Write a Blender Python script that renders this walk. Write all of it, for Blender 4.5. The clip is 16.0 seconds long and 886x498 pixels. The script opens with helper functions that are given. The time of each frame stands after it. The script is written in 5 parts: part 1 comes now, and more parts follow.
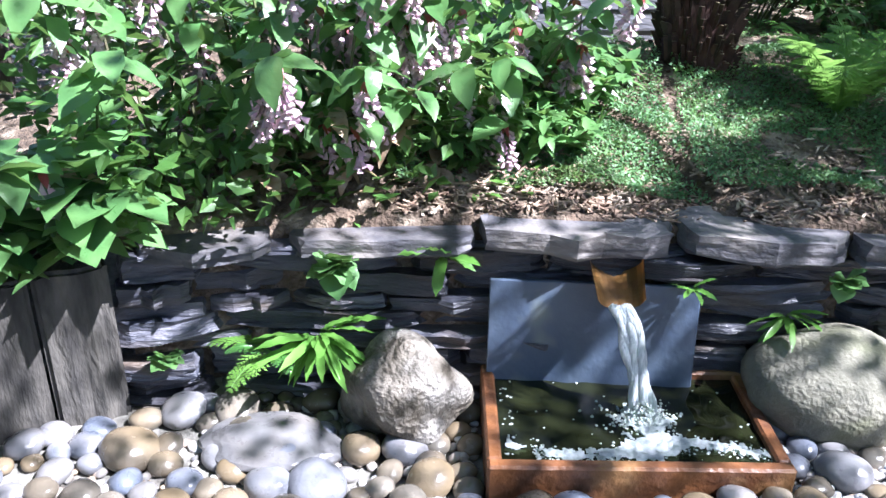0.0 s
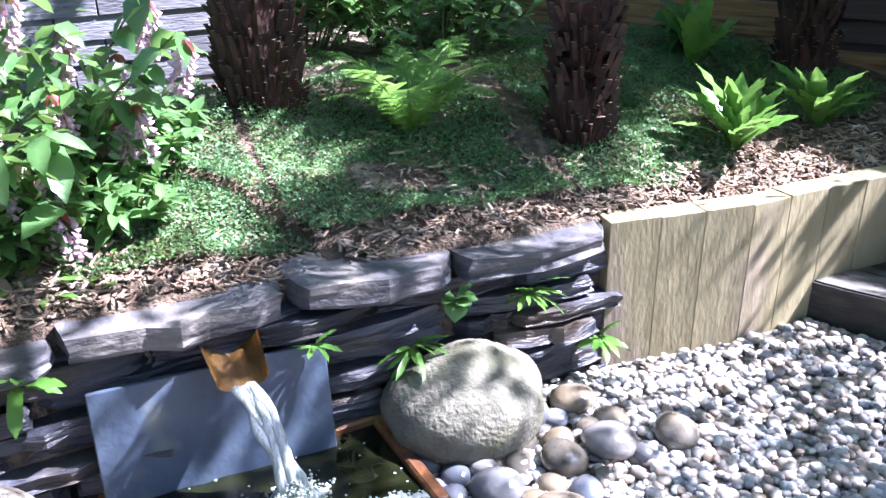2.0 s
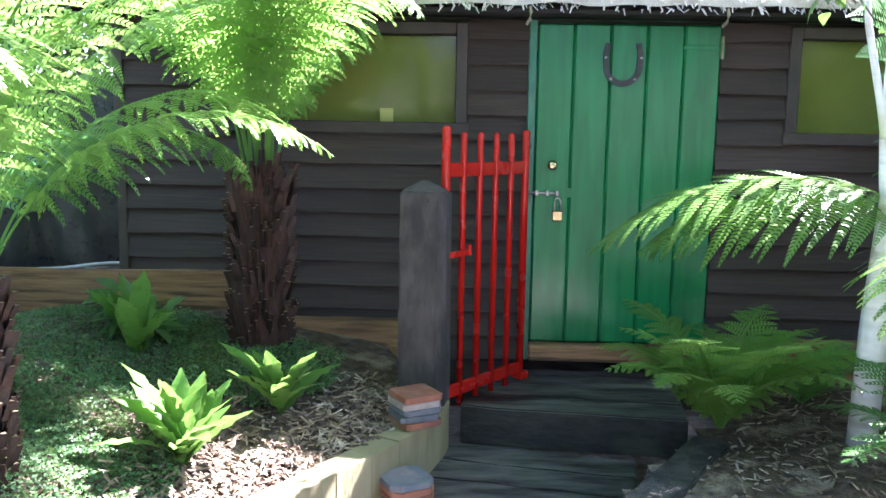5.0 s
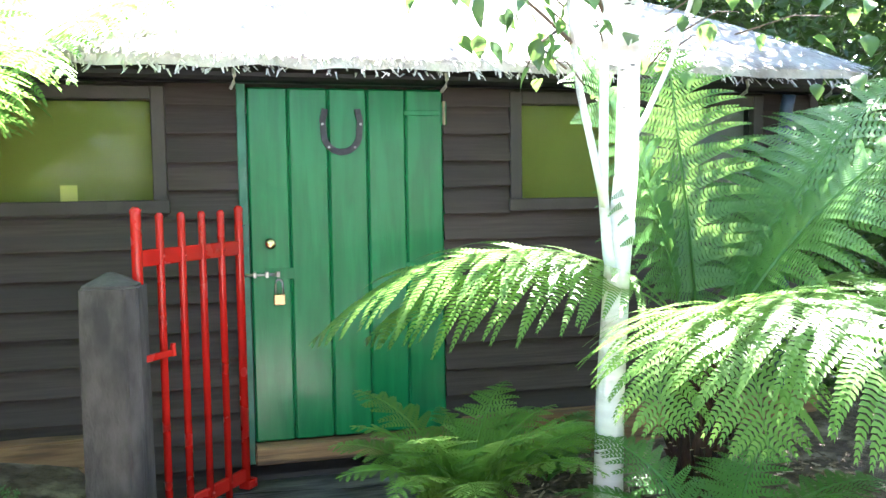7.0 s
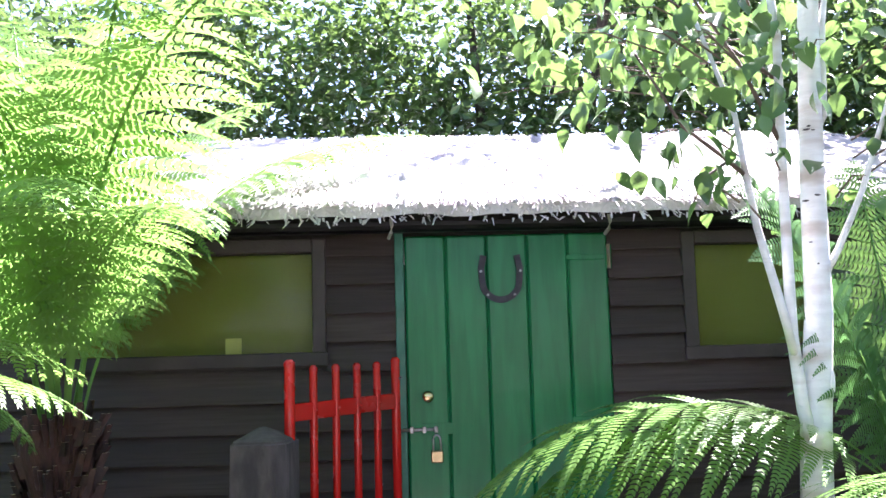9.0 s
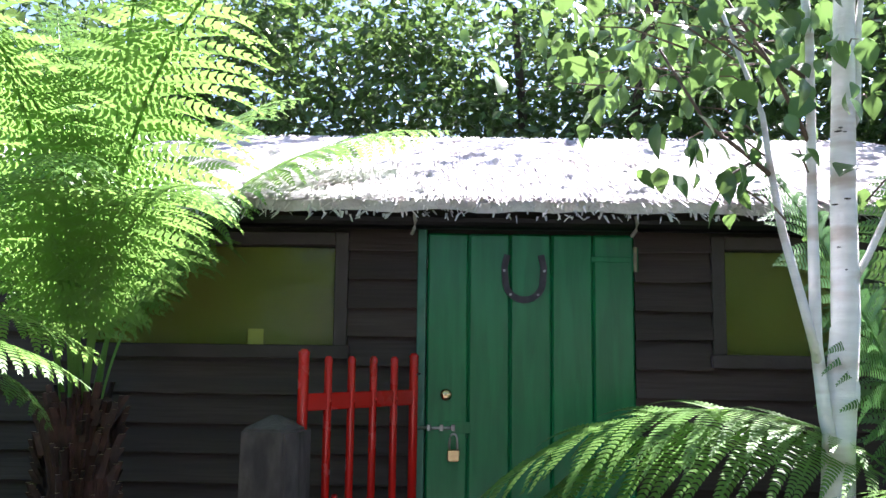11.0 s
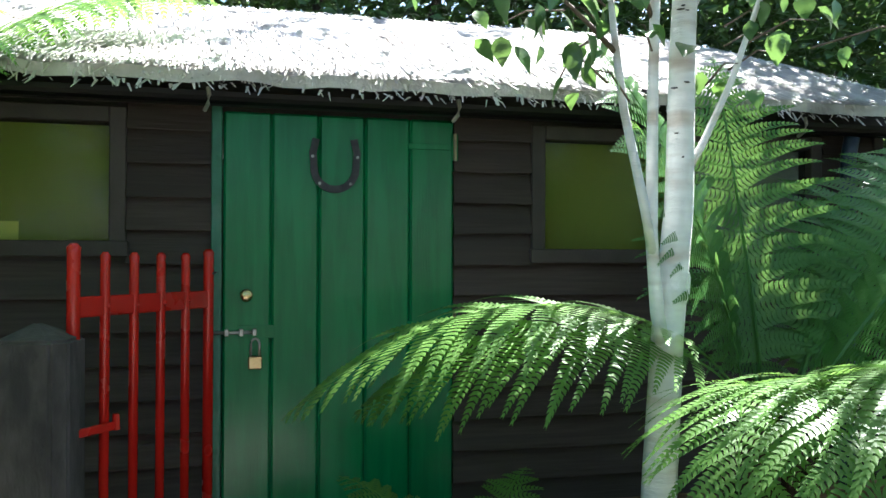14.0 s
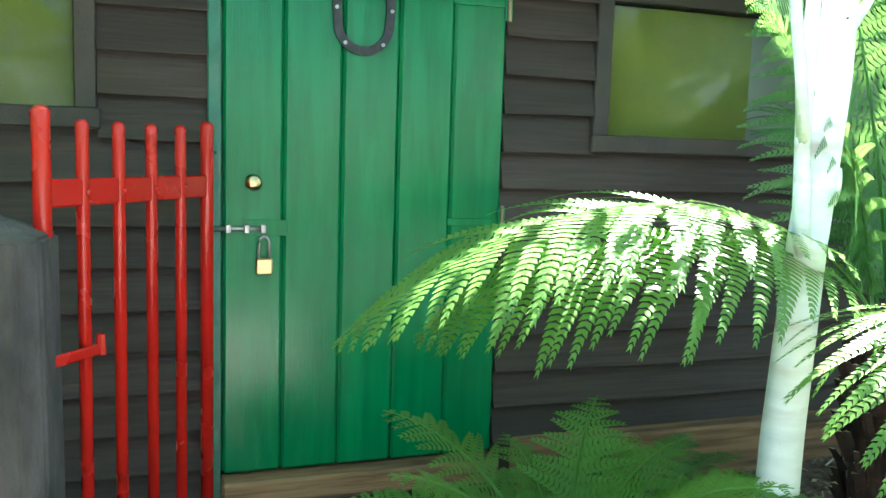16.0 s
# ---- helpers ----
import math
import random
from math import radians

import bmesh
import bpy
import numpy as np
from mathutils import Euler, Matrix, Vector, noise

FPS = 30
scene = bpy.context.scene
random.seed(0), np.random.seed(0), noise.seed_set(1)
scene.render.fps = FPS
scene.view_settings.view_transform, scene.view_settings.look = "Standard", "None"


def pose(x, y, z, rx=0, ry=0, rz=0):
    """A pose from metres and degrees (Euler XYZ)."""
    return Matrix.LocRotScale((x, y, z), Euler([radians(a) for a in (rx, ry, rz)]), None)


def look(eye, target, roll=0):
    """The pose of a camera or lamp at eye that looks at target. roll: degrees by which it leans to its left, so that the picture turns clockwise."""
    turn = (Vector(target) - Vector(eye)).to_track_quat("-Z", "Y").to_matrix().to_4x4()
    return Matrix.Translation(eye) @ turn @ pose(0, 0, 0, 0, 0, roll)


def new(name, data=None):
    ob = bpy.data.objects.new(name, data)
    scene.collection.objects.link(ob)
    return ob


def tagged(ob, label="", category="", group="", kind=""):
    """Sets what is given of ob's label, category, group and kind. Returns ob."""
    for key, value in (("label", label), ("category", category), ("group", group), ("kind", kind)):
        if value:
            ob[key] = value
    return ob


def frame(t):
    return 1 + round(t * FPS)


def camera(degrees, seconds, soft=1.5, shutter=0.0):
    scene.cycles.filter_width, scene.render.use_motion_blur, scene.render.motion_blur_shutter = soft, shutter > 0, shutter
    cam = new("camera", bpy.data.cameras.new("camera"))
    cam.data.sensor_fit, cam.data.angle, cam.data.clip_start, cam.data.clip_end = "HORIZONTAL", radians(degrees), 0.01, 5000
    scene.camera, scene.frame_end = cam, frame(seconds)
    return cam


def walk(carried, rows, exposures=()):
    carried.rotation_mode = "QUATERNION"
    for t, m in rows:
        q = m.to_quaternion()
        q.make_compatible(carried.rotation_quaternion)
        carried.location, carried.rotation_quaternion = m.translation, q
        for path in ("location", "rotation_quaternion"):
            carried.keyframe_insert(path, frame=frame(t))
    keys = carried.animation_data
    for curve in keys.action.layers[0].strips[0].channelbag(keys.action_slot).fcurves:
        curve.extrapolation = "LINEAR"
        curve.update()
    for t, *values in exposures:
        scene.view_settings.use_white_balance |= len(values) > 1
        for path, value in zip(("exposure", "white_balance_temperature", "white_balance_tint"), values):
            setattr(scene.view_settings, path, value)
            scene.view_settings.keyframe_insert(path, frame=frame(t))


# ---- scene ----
cam = camera(55.0, 16.0)
PATH = [
    (0, (-0.189, -5.38, 1.706), (-1.775, -4.513, 0.85), 0.9),
    (0.5, (-0.23, -5.312, 1.704), (-1.689, -4.229, 0.868), 1.9),
    (1, (-0.273, -5.253, 1.706), (-1.597, -3.997, 0.888), 1.0),
    (1.5, (-0.323, -5.204, 1.712), (-1.497, -3.802, 0.903), 0.2),
    (2, (-0.371, -5.148, 1.718), (-1.389, -3.623, 0.918), -0.7),
    (2.5, (-0.396, -5.057, 1.725), (-1.255, -3.418, 0.966), -1.2),
    (3, (-0.383, -4.922, 1.736), (-1.091, -3.18, 1.054), -1.4),
    (3.5, (-0.368, -4.786, 1.75), (-0.905, -2.95, 1.164), -1.6),
    (4, (-0.361, -4.637, 1.767), (-0.702, -2.728, 1.28), -1.5),
    (4.1, (-0.359, -4.609, 1.769), (-0.666, -2.689, 1.304), -1.8),
    (4.2, (-0.354, -4.584, 1.77), (-0.622, -2.652, 1.327), -1.7),
    (6.3, (-0.174, -4.084, 1.871), (0.021, -2.098, 1.736), -0.1),
    (6.4, (-0.163, -4.063, 1.872), (0.075, -2.082, 1.728), -0.8),
    (6.5, (-0.15, -4.044, 1.872), (0.135, -2.07, 1.731), 0.0),
    (7, (-0.084, -3.966, 1.879), (0.418, -2.035, 1.737), -0.8),
    (7.5, (-0.039, -3.897, 1.883), (0.626, -2.013, 1.784), -1.5),
    (8, (-0.011, -3.819, 1.885), (0.589, -1.911, 1.883), -1.8),
    (8.5, (0.009, -3.784, 1.881), (0.357, -1.819, 2.007), -1.5),
    (9, (0.027, -3.78, 1.876), (0.125, -1.794, 2.092), -1.6),
    (9.2, (0.036, -3.78, 1.874), (0.031, -1.793, 2.102), -0.6),
    (11.3, (0.162, -3.751, 1.805), (0.151, -1.766, 2.051), 1.0),
    (11.5, (0.173, -3.751, 1.803), (0.297, -1.77, 2.047), 0.8),
    (12, (0.199, -3.747, 1.799), (0.59, -1.798, 2.02), 0.3),
    (12.5, (0.207, -3.714, 1.795), (0.7, -1.785, 1.982), 0.1),
    (13, (0.182, -3.625, 1.791), (0.675, -1.693, 1.947), 0.1),
    (13.5, (0.128, -3.506, 1.787), (0.623, -1.573, 1.925), 0.1),
    (14, (0.057, -3.368, 1.782), (0.548, -1.43, 1.805), 0.2),
    (14.4, (0.008, -3.23, 1.779), (0.477, -1.287, 1.698), 0.9),
    (14.5, (-0.003, -3.192, 1.779), (0.454, -1.247, 1.683), 1.2),
    (15, (-0.053, -2.989, 1.769), (0.327, -1.03, 1.629), 2.0),
    (15.5, (-0.112, -2.815, 1.759), (0.296, -0.867, 1.556), 2.0),
    (16, (-0.169, -2.668, 1.754), (0.482, -0.791, 1.524), 1.8),
]
walk(cam, [(t, look(eye, target, roll)) for t, eye, target, roll in PATH], [(0, 2.55, 5450, 19), (1, 2.7, 5450, 22), (2, 2.95, 5400, 27), (3, 2.8, 5350, 28), (4.2, 3.3, 5450, 30), (6.3, 4.85, 6100, 21), (7, 4.65, 6100, 20), (8, 3.95, 6050, 20), (9, 3.5, 5900, 34), (11.3, 2.7, 5850, 26), (13, 2.5, 5950, 17), (14, 2.8, 5950, 8), (15, 3.75, 5950, 6), (16, 4.45, 6000, 4)])

# ---- world and sun ----
SUN_AZ, SUN_EL = 47.0, 51.0   # degrees: azimuth clockwise from +y, and elevation
world = bpy.data.worlds.new("sky")
scene.world = world
world.use_nodes = True
wn = world.node_tree
sky = wn.nodes.new("ShaderNodeTexSky")
sky.sky_type, sky.sun_disc = "NISHITA", False
sky.sun_elevation, sky.sun_rotation = radians(SUN_EL), radians(SUN_AZ)
wn.links.new(sky.outputs[0], wn.nodes["Background"].inputs[0])
wn.nodes["Background"].inputs[1].default_value = 0.055
sun_way = Vector((math.sin(radians(SUN_AZ)) * math.cos(radians(SUN_EL)), math.cos(radians(SUN_AZ)) * math.cos(radians(SUN_EL)), math.sin(radians(SUN_EL))))
sun = new("sun", bpy.data.lights.new("sun", "SUN"))
sun.data.energy, sun.data.angle, sun.data.color = 5.0, radians(0.5), (1.0, 0.95, 0.86)
sun.matrix_world = look(sun_way * 30, (0, 0, 0))

# ---- materials ----
def mat(name, a, b, scale=8.0, rough=0.7, bump=0.3, metal=0.0, vary=0.15, stretch=(1, 1, 1), fine=60.0, c=None, cscale=2.0, thru=0.0, island=False, spec=0.5, dist=0.01, own=False, tint=None):
    """Two tones mixed by noise at real size, a third as blotches, relief, a change from piece to piece, and light let through leaves."""
    m = bpy.data.materials.new(name)
    m.use_nodes = True
    t = m.node_tree
    n, l = t.nodes, t.links
    bs = n["Principled BSDF"]
    pos = n.new("ShaderNodeNewGeometry") if not own else n.new("ShaderNodeTexCoord")
    mp = n.new("ShaderNodeMapping")
    mp.inputs["Scale"].default_value = stretch
    l.new(pos.outputs["Position" if not own else "Object"], mp.inputs[0])
    def tex(s, d=4.0):
        x = n.new("ShaderNodeTexNoise")
        x.inputs["Scale"].default_value, x.inputs["Detail"].default_value = s, d
        l.new(mp.outputs[0], x.inputs["Vector"])
        return x.outputs["Fac"]
    def mix(f, p, q, mode="MIX"):
        x = n.new("ShaderNodeMix")
        x.data_type, x.blend_type = "RGBA", mode
        for s, v in ((0, f), (6, p), (7, q)):
            if isinstance(v, (tuple, float)):
                x.inputs[s].default_value = (*v, 1) if isinstance(v, tuple) else v
            else:
                l.new(v, x.inputs[s])
        return x.outputs[2]
    def ramp(f, lo, hi):
        x = n.new("ShaderNodeMapRange")
        x.inputs[1].default_value, x.inputs[2].default_value = lo, hi
        l.new(f, x.inputs[0])
        return x.outputs[0]
    col = mix(ramp(tex(scale), 0.35, 0.65), a, b)
    if c:
        col = mix(ramp(tex(cscale, 3.0), 0.52, 0.68), col, c)
    g = n.new("ShaderNodeNewGeometry") if island else n.new("ShaderNodeObjectInfo")
    hsv = n.new("ShaderNodeHueSaturation")
    l.new(col, hsv.inputs["Color"])
    mr = n.new("ShaderNodeMapRange")
    mr.inputs[3].default_value, mr.inputs[4].default_value = 1 - vary, 1 + vary
    l.new(g.outputs["Random Per Island" if island else "Random"], mr.inputs[0])
    l.new(mr.outputs[0], hsv.inputs["Value"])
    col = hsv.outputs[0]
    if tint:                        # some pieces lean to another colour
        m1, m2 = n.new("ShaderNodeMath"), n.new("ShaderNodeMath")
        m1.operation, m2.operation = "MULTIPLY", "FRACT"
        m1.inputs[1].default_value = 7.31
        l.new(g.outputs["Random Per Island" if island else "Random"], m1.inputs[0])
        l.new(m1.outputs[0], m2.inputs[0])
        col = mix(ramp(m2.outputs[0], 0.35, 1.3), col, tint)
    l.new(col, bs.inputs["Base Color"])
    f = tex(fine, 5.0)
    rr = n.new("ShaderNodeMapRange")
    rr.inputs[3].default_value, rr.inputs[4].default_value = max(0.02, rough - 0.12), min(1, rough + 0.12)
    l.new(tex(scale * 2), rr.inputs[0])
    l.new(rr.outputs[0], bs.inputs["Roughness"])
    bs.inputs["Metallic"].default_value = metal
    bs.inputs["Specular IOR Level"].default_value = spec
    if bump:
        bp = n.new("ShaderNodeBump")
        bp.inputs["Strength"].default_value, bp.inputs["Distance"].default_value = bump, dist
        l.new(f, bp.inputs["Height"])
        l.new(bp.outputs[0], bs.inputs["Normal"])
    if thru:
        tr, ms = n.new("ShaderNodeBsdfTranslucent"), n.new("ShaderNodeMixShader")
        l.new(mix(0.55, col, (0.31, 0.52, 0.12)), tr.inputs[0])
        ms.inputs[0].default_value = thru
        l.new(bs.outputs[0], ms.inputs[1]), l.new(tr.outputs[0], ms.inputs[2])
        l.new(ms.outputs[0], n["Material Output"].inputs[0])
    return m

def plain(name, col, rough=0.5, metal=0.0, trans=0.0, emit=0.0):
    m = bpy.data.materials.new(name)
    m.use_nodes = True
    b = m.node_tree.nodes["Principled BSDF"]
    b.inputs["Base Color"].default_value = (*col, 1)
    b.inputs["Roughness"].default_value, b.inputs["Metallic"].default_value = rough, metal
    b.inputs["Transmission Weight"].default_value = trans
    return m

M_GREEN = mat("green_gloss_paint", (0.005, 0.140, 0.048), (0.008, 0.165, 0.058), 5, 0.17, 0.08, spec=0.42, vary=0.05, stretch=(6, 6, 0.6), fine=30, c=(0.010, 0.19, 0.068), cscale=3)
M_RED = mat("red_gloss_paint", (0.50, 0.014, 0.008), (0.46, 0.012, 0.008), 3, 0.25, 0.04, vary=0.06, fine=70, c=(0.40, 0.010, 0.007), cscale=1)
M_CLAD = mat("dark_stained_boards", (0.040, 0.026, 0.023), (0.058, 0.040, 0.036), 9, 0.62, 0.22, vary=0.22, stretch=(0.4, 4, 9), fine=16, c=(0.040, 0.029, 0.028), cscale=1.2, spec=0.35)
M_FRAME = mat("brown_window_frame", (0.040, 0.029, 0.027), (0.054, 0.040, 0.037), 9, 0.6, 0.3, fine=40)
M_OAK = mat("bare_wood_board", (0.36, 0.20, 0.10), (0.22, 0.11, 0.055), 4, 0.75, 0.6, stretch=(0.7, 6, 10), fine=14, c=(0.09, 0.05, 0.03), cscale=3)
M_SLEEP = mat("oak_sleeper_face", (0.235, 0.20, 0.11), (0.31, 0.27, 0.155), 4, 0.85, 0.28, vary=0.10, stretch=(2.2, 2.2, 0.7), fine=30, c=(0.22, 0.15, 0.165), cscale=1.0)
M_SLEEPW = mat("weathered_sleeper", (0.085, 0.078, 0.068), (0.030, 0.028, 0.026), 5, 0.82, 0.9, vary=0.18, stretch=(3, 3, 0.9), fine=25, c=(0.022, 0.021, 0.02), cscale=2.2)
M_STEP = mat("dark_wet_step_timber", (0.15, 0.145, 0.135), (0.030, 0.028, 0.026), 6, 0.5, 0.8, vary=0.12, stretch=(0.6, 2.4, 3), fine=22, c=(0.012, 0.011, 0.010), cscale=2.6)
M_RISER = mat("black_stained_shaded_timber", (0.035, 0.032, 0.029), (0.016, 0.015, 0.014), 9, 0.75, 0.7, vary=0.1, stretch=(1, 1, 3), fine=22, c=(0.05, 0.05, 0.035), cscale=4)
M_POST = mat("grey_weathered_post", (0.070, 0.060, 0.058), (0.040, 0.034, 0.033), 9, 0.9, 0.6, stretch=(2, 2, 0.8), fine=60, c=(0.028, 0.025, 0.026), cscale=4)
M_SLATE = mat("blue_grey_slate", (0.034, 0.038, 0.054), (0.092, 0.092, 0.110), 6, 0.42, 1.0, vary=0.5, stretch=(1, 1, 5), fine=15, c=(0.075, 0.058, 0.047), cscale=2.0, dist=0.02)
M_COPING = mat("pale_slate_coping", (0.115, 0.108, 0.112), (0.055, 0.055, 0.066), 7, 0.6, 1.0, vary=0.15, stretch=(1.4, 1.4, 3), fine=17, c=(0.20, 0.18, 0.165), cscale=2.5, dist=0.010)
M_SLATEB = mat("pale_blue_slate", (0.135, 0.145, 0.185), (0.19, 0.195, 0.225), 6, 0.55, 0.8, vary=0.2, stretch=(1, 1, 7), fine=16, c=(0.12, 0.115, 0.12), cscale=2.0)
M_PANEL = mat("smooth_blue_slate", (0.045, 0.065, 0.105), (0.065, 0.088, 0.125), 6, 0.36, 0.3, fine=30, c=(0.20, 0.22, 0.17), cscale=2.6)
M_COPPER = mat("rusted_iron", (0.20, 0.080, 0.028), (0.085, 0.036, 0.018), 9, 0.42, 0.6, fine=40, c=(0.30, 0.17, 0.07), cscale=4)
M_SPOUT = mat("ochre_bamboo_spout", (0.30, 0.165, 0.05), (0.17, 0.09, 0.03), 12, 0.4, 0.4, fine=30, c=(0.12, 0.06, 0.02), cscale=6)
M_WATER = plain("dark_pool_water", (0.010, 0.012, 0.005), 0.05)
M_STREAM = mat("white_water", (0.85, 0.88, 0.92), (0.55, 0.60, 0.65), 18, 0.12, 0.9, stretch=(6, 6, 1), fine=30, thru=0.35)
M_FOAM = mat("foam", (0.72, 0.76, 0.78), (0.40, 0.45, 0.46), 45, 0.2, 1.0, fine=50, thru=0.4)
M_BOULDER = mat("lichened_boulder", (0.21, 0.20, 0.15), (0.12, 0.115, 0.09), 9, 0.85, 1.0, fine=55, c=(0.10, 0.11, 0.045), cscale=3)
M_ROCK = mat("rough_fieldstone", (0.22, 0.195, 0.16), (0.085, 0.07, 0.05), 9, 0.7, 1.0, fine=40, c=(0.30, 0.28, 0.25), cscale=5, dist=0.03)
M_COBBLE = mat("smooth_cobble", (0.085, 0.078, 0.065), (0.155, 0.135, 0.11), 12, 0.24, 0.25, vary=0.55, fine=50, c=(0.19, 0.15, 0.10), cscale=3, tint=(0.16, 0.115, 0.06))
M_COBBLEB = mat("blue_cobble", (0.07, 0.083, 0.112), (0.13, 0.14, 0.17), 12, 0.30, 0.25, vary=0.45, fine=50, c=(0.19, 0.18, 0.18), cscale=4, tint=(0.21, 0.19, 0.165))
M_PEBBLE = mat("grey_pebbles", (0.25, 0.26, 0.29), (0.46, 0.44, 0.415), 20, 0.6, 0.25, vary=0.5, fine=60, island=True, c=(0.20, 0.17, 0.14), cscale=9, tint=(0.30, 0.215, 0.14))
M_BARK = mat("bark_mulch_soil", (0.055, 0.037, 0.025), (0.14, 0.098, 0.068), 22, 0.95, 1.0, fine=60, c=(0.30, 0.24, 0.18), cscale=7, dist=0.03)
M_CHIP = mat("bark_chip", (0.34, 0.25, 0.18), (0.15, 0.095, 0.065), 20, 0.9, 0.6, vary=0.55, fine=60, island=True, c=(0.40, 0.33, 0.26), cscale=8)
M_GROUND = mat("gritty_ground", (0.12, 0.115, 0.10), (0.20, 0.19, 0.17), 25, 0.95, 0.8, fine=90, c=(0.06, 0.05, 0.04), cscale=6)
M_TRUNK = mat("tree_fern_fibre", (0.06, 0.022, 0.014), (0.028, 0.010, 0.007), 14, 0.85, 1.0, stretch=(3, 3, 0.8), fine=40)
M_STUMP = mat("frond_stump", (0.048, 0.018, 0.012), (0.020, 0.008, 0.006), 20, 0.6, 0.5, vary=0.5, fine=60, island=True)
M_RACHIS = mat("fern_stalk", (0.17, 0.19, 0.045), (0.12, 0.10, 0.03), 10, 0.55, 0.2)
M_FERN = mat("fern_green", (0.055, 0.165, 0.035), (0.080, 0.21, 0.050), 8, 0.36, 0.15, vary=0.18, thru=0.32)
M_FERNL = mat("pale_fern_green", (0.11, 0.24, 0.045), (0.15, 0.29, 0.06), 8, 0.42, 0.15, vary=0.15, thru=0.42, spec=0.25)
M_LEAF = mat("leaf_green", (0.075, 0.175, 0.058), (0.12, 0.235, 0.08), 10, 0.32, 0.2, vary=0.35, thru=0.3)
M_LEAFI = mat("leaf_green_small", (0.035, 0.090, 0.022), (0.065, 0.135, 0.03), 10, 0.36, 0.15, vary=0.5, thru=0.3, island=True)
M_LEAFD = mat("dark_hedge_leaf", (0.028, 0.068, 0.018), (0.050, 0.105, 0.024), 4, 0.33, 0.15, vary=0.55, thru=0.22, island=True)
M_BIRCHLEAF = mat("birch_leaf", (0.040, 0.105, 0.036), (0.070, 0.15, 0.042), 10, 0.33, 0.15, vary=0.45, thru=0.28)
M_STRAP = mat("strap_leaf", (0.085, 0.21, 0.035), (0.12, 0.26, 0.05), 8, 0.3, 0.2, vary=0.25, thru=0.3)
M_COVER = mat("creeping_cover_leaf", (0.075, 0.165, 0.068), (0.125, 0.235, 0.098), 6, 0.5, 0.1, vary=0.45, thru=0.25, island=True, c=(0.10, 0.16, 0.05), cscale=3)
M_PETAL = mat("pink_white_petal", (0.80, 0.62, 0.72), (0.66, 0.38, 0.54), 40, 0.5, 0.1, vary=0.25, thru=0.3, island=True)
M_BRACT = mat("wine_red_bract", (0.22, 0.02, 0.035), (0.32, 0.06, 0.07), 30, 0.5, 0.1, vary=0.3, thru=0.2, island=True)
M_DRY = mat("dry_leaf", (0.42, 0.33, 0.24), (0.26, 0.17, 0.10), 20, 0.7, 0.3, vary=0.4, thru=0.2)
M_STEM = mat("green_stem", (0.10, 0.13, 0.05), (0.09, 0.07, 0.04), 12, 0.6, 0.2)
M_TWIG = mat("brown_twig", (0.10, 0.065, 0.045), (0.17, 0.12, 0.09), 12, 0.75, 0.4)
M_BIRCH = mat("white_birch_bark", (0.80, 0.79, 0.78), (0.68, 0.67, 0.66), 5, 0.6, 0.4, stretch=(1, 1, 5), fine=22, c=(0.50, 0.43, 0.38), cscale=2.2)
M_SCAR = mat("birch_scar", (0.05, 0.045, 0.04), (0.12, 0.10, 0.09), 30, 0.8, 0.5)
M_THATCH = mat("grey_reed_thatch", (0.56, 0.53, 0.52), (0.70, 0.67, 0.66), 14, 0.85, 0.6, vary=0.28, fine=60, island=True, c=(0.36, 0.32, 0.31), cscale=3)
M_BLACK = plain("black_plastic", (0.012, 0.012, 0.013), 0.35)
M_BRACKET = plain("pale_bracket_metal", (0.55, 0.52, 0.48), 0.4, 0.6)
M_PIPE = plain("blue_grey_pipe", (0.05, 0.07, 0.12), 0.35)
M_STEEL = mat("galvanised_steel", (0.45, 0.45, 0.44), (0.32, 0.32, 0.31), 30, 0.35, 0.2, metal=0.9)
M_BRASS = plain("polished_brass", (0.72, 0.55, 0.30), 0.22, 1.0)
M_IRON = mat("dark_iron", (0.035, 0.037, 0.045), (0.06, 0.06, 0.07), 40, 0.5, 0.4, metal=0.5)
M_PANE = plain("window_pane", (0.9, 0.95, 0.9), 0.03, 0.0, 1.0)
M_PANE.node_tree.nodes["Principled BSDF"].inputs["IOR"].default_value = 1.22
M_BLIND = mat("olive_blind", (0.205, 0.21, 0.030), (0.175, 0.185, 0.026), 3, 0.8, 0.1, vary=0.05)
M_GREYREFLECT = mat("grey_pane_reflection", (0.26, 0.25, 0.23), (0.22, 0.215, 0.20), 3, 0.8, 0.1, vary=0.05)
M_CARD = plain("yellow_card", (0.55, 0.50, 0.12), 0.8)
M_TILE_R = mat("red_quarry_tile", (0.34, 0.13, 0.075), (0.27, 0.10, 0.065), 20, 0.7, 0.5, vary=0.2, fine=70, c=(0.38, 0.22, 0.16), cscale=7)
M_TILE_B = mat("blue_quarry_tile", (0.10, 0.115, 0.145), (0.15, 0.155, 0.175), 20, 0.65, 0.5, vary=0.2, fine=70, c=(0.2, 0.18, 0.18), cscale=7)
M_TILE_P = mat("pale_quarry_tile", (0.36, 0.29, 0.25), (0.27, 0.22, 0.21), 20, 0.7, 0.5, vary=0.2, fine=70)
M_TARP = mat("black_sheeting", (0.015, 0.016, 0.02), (0.03, 0.03, 0.035), 8, 0.3, 0.6, fine=12)
M_FENCE = mat("silvered_fence_board", (0.17, 0.17, 0.19), (0.10, 0.10, 0.12), 6, 0.75, 0.6, vary=0.25, stretch=(1, 1, 5), fine=22)
M_DARK = plain("shed_inside", (0.02, 0.018, 0.016), 0.9)
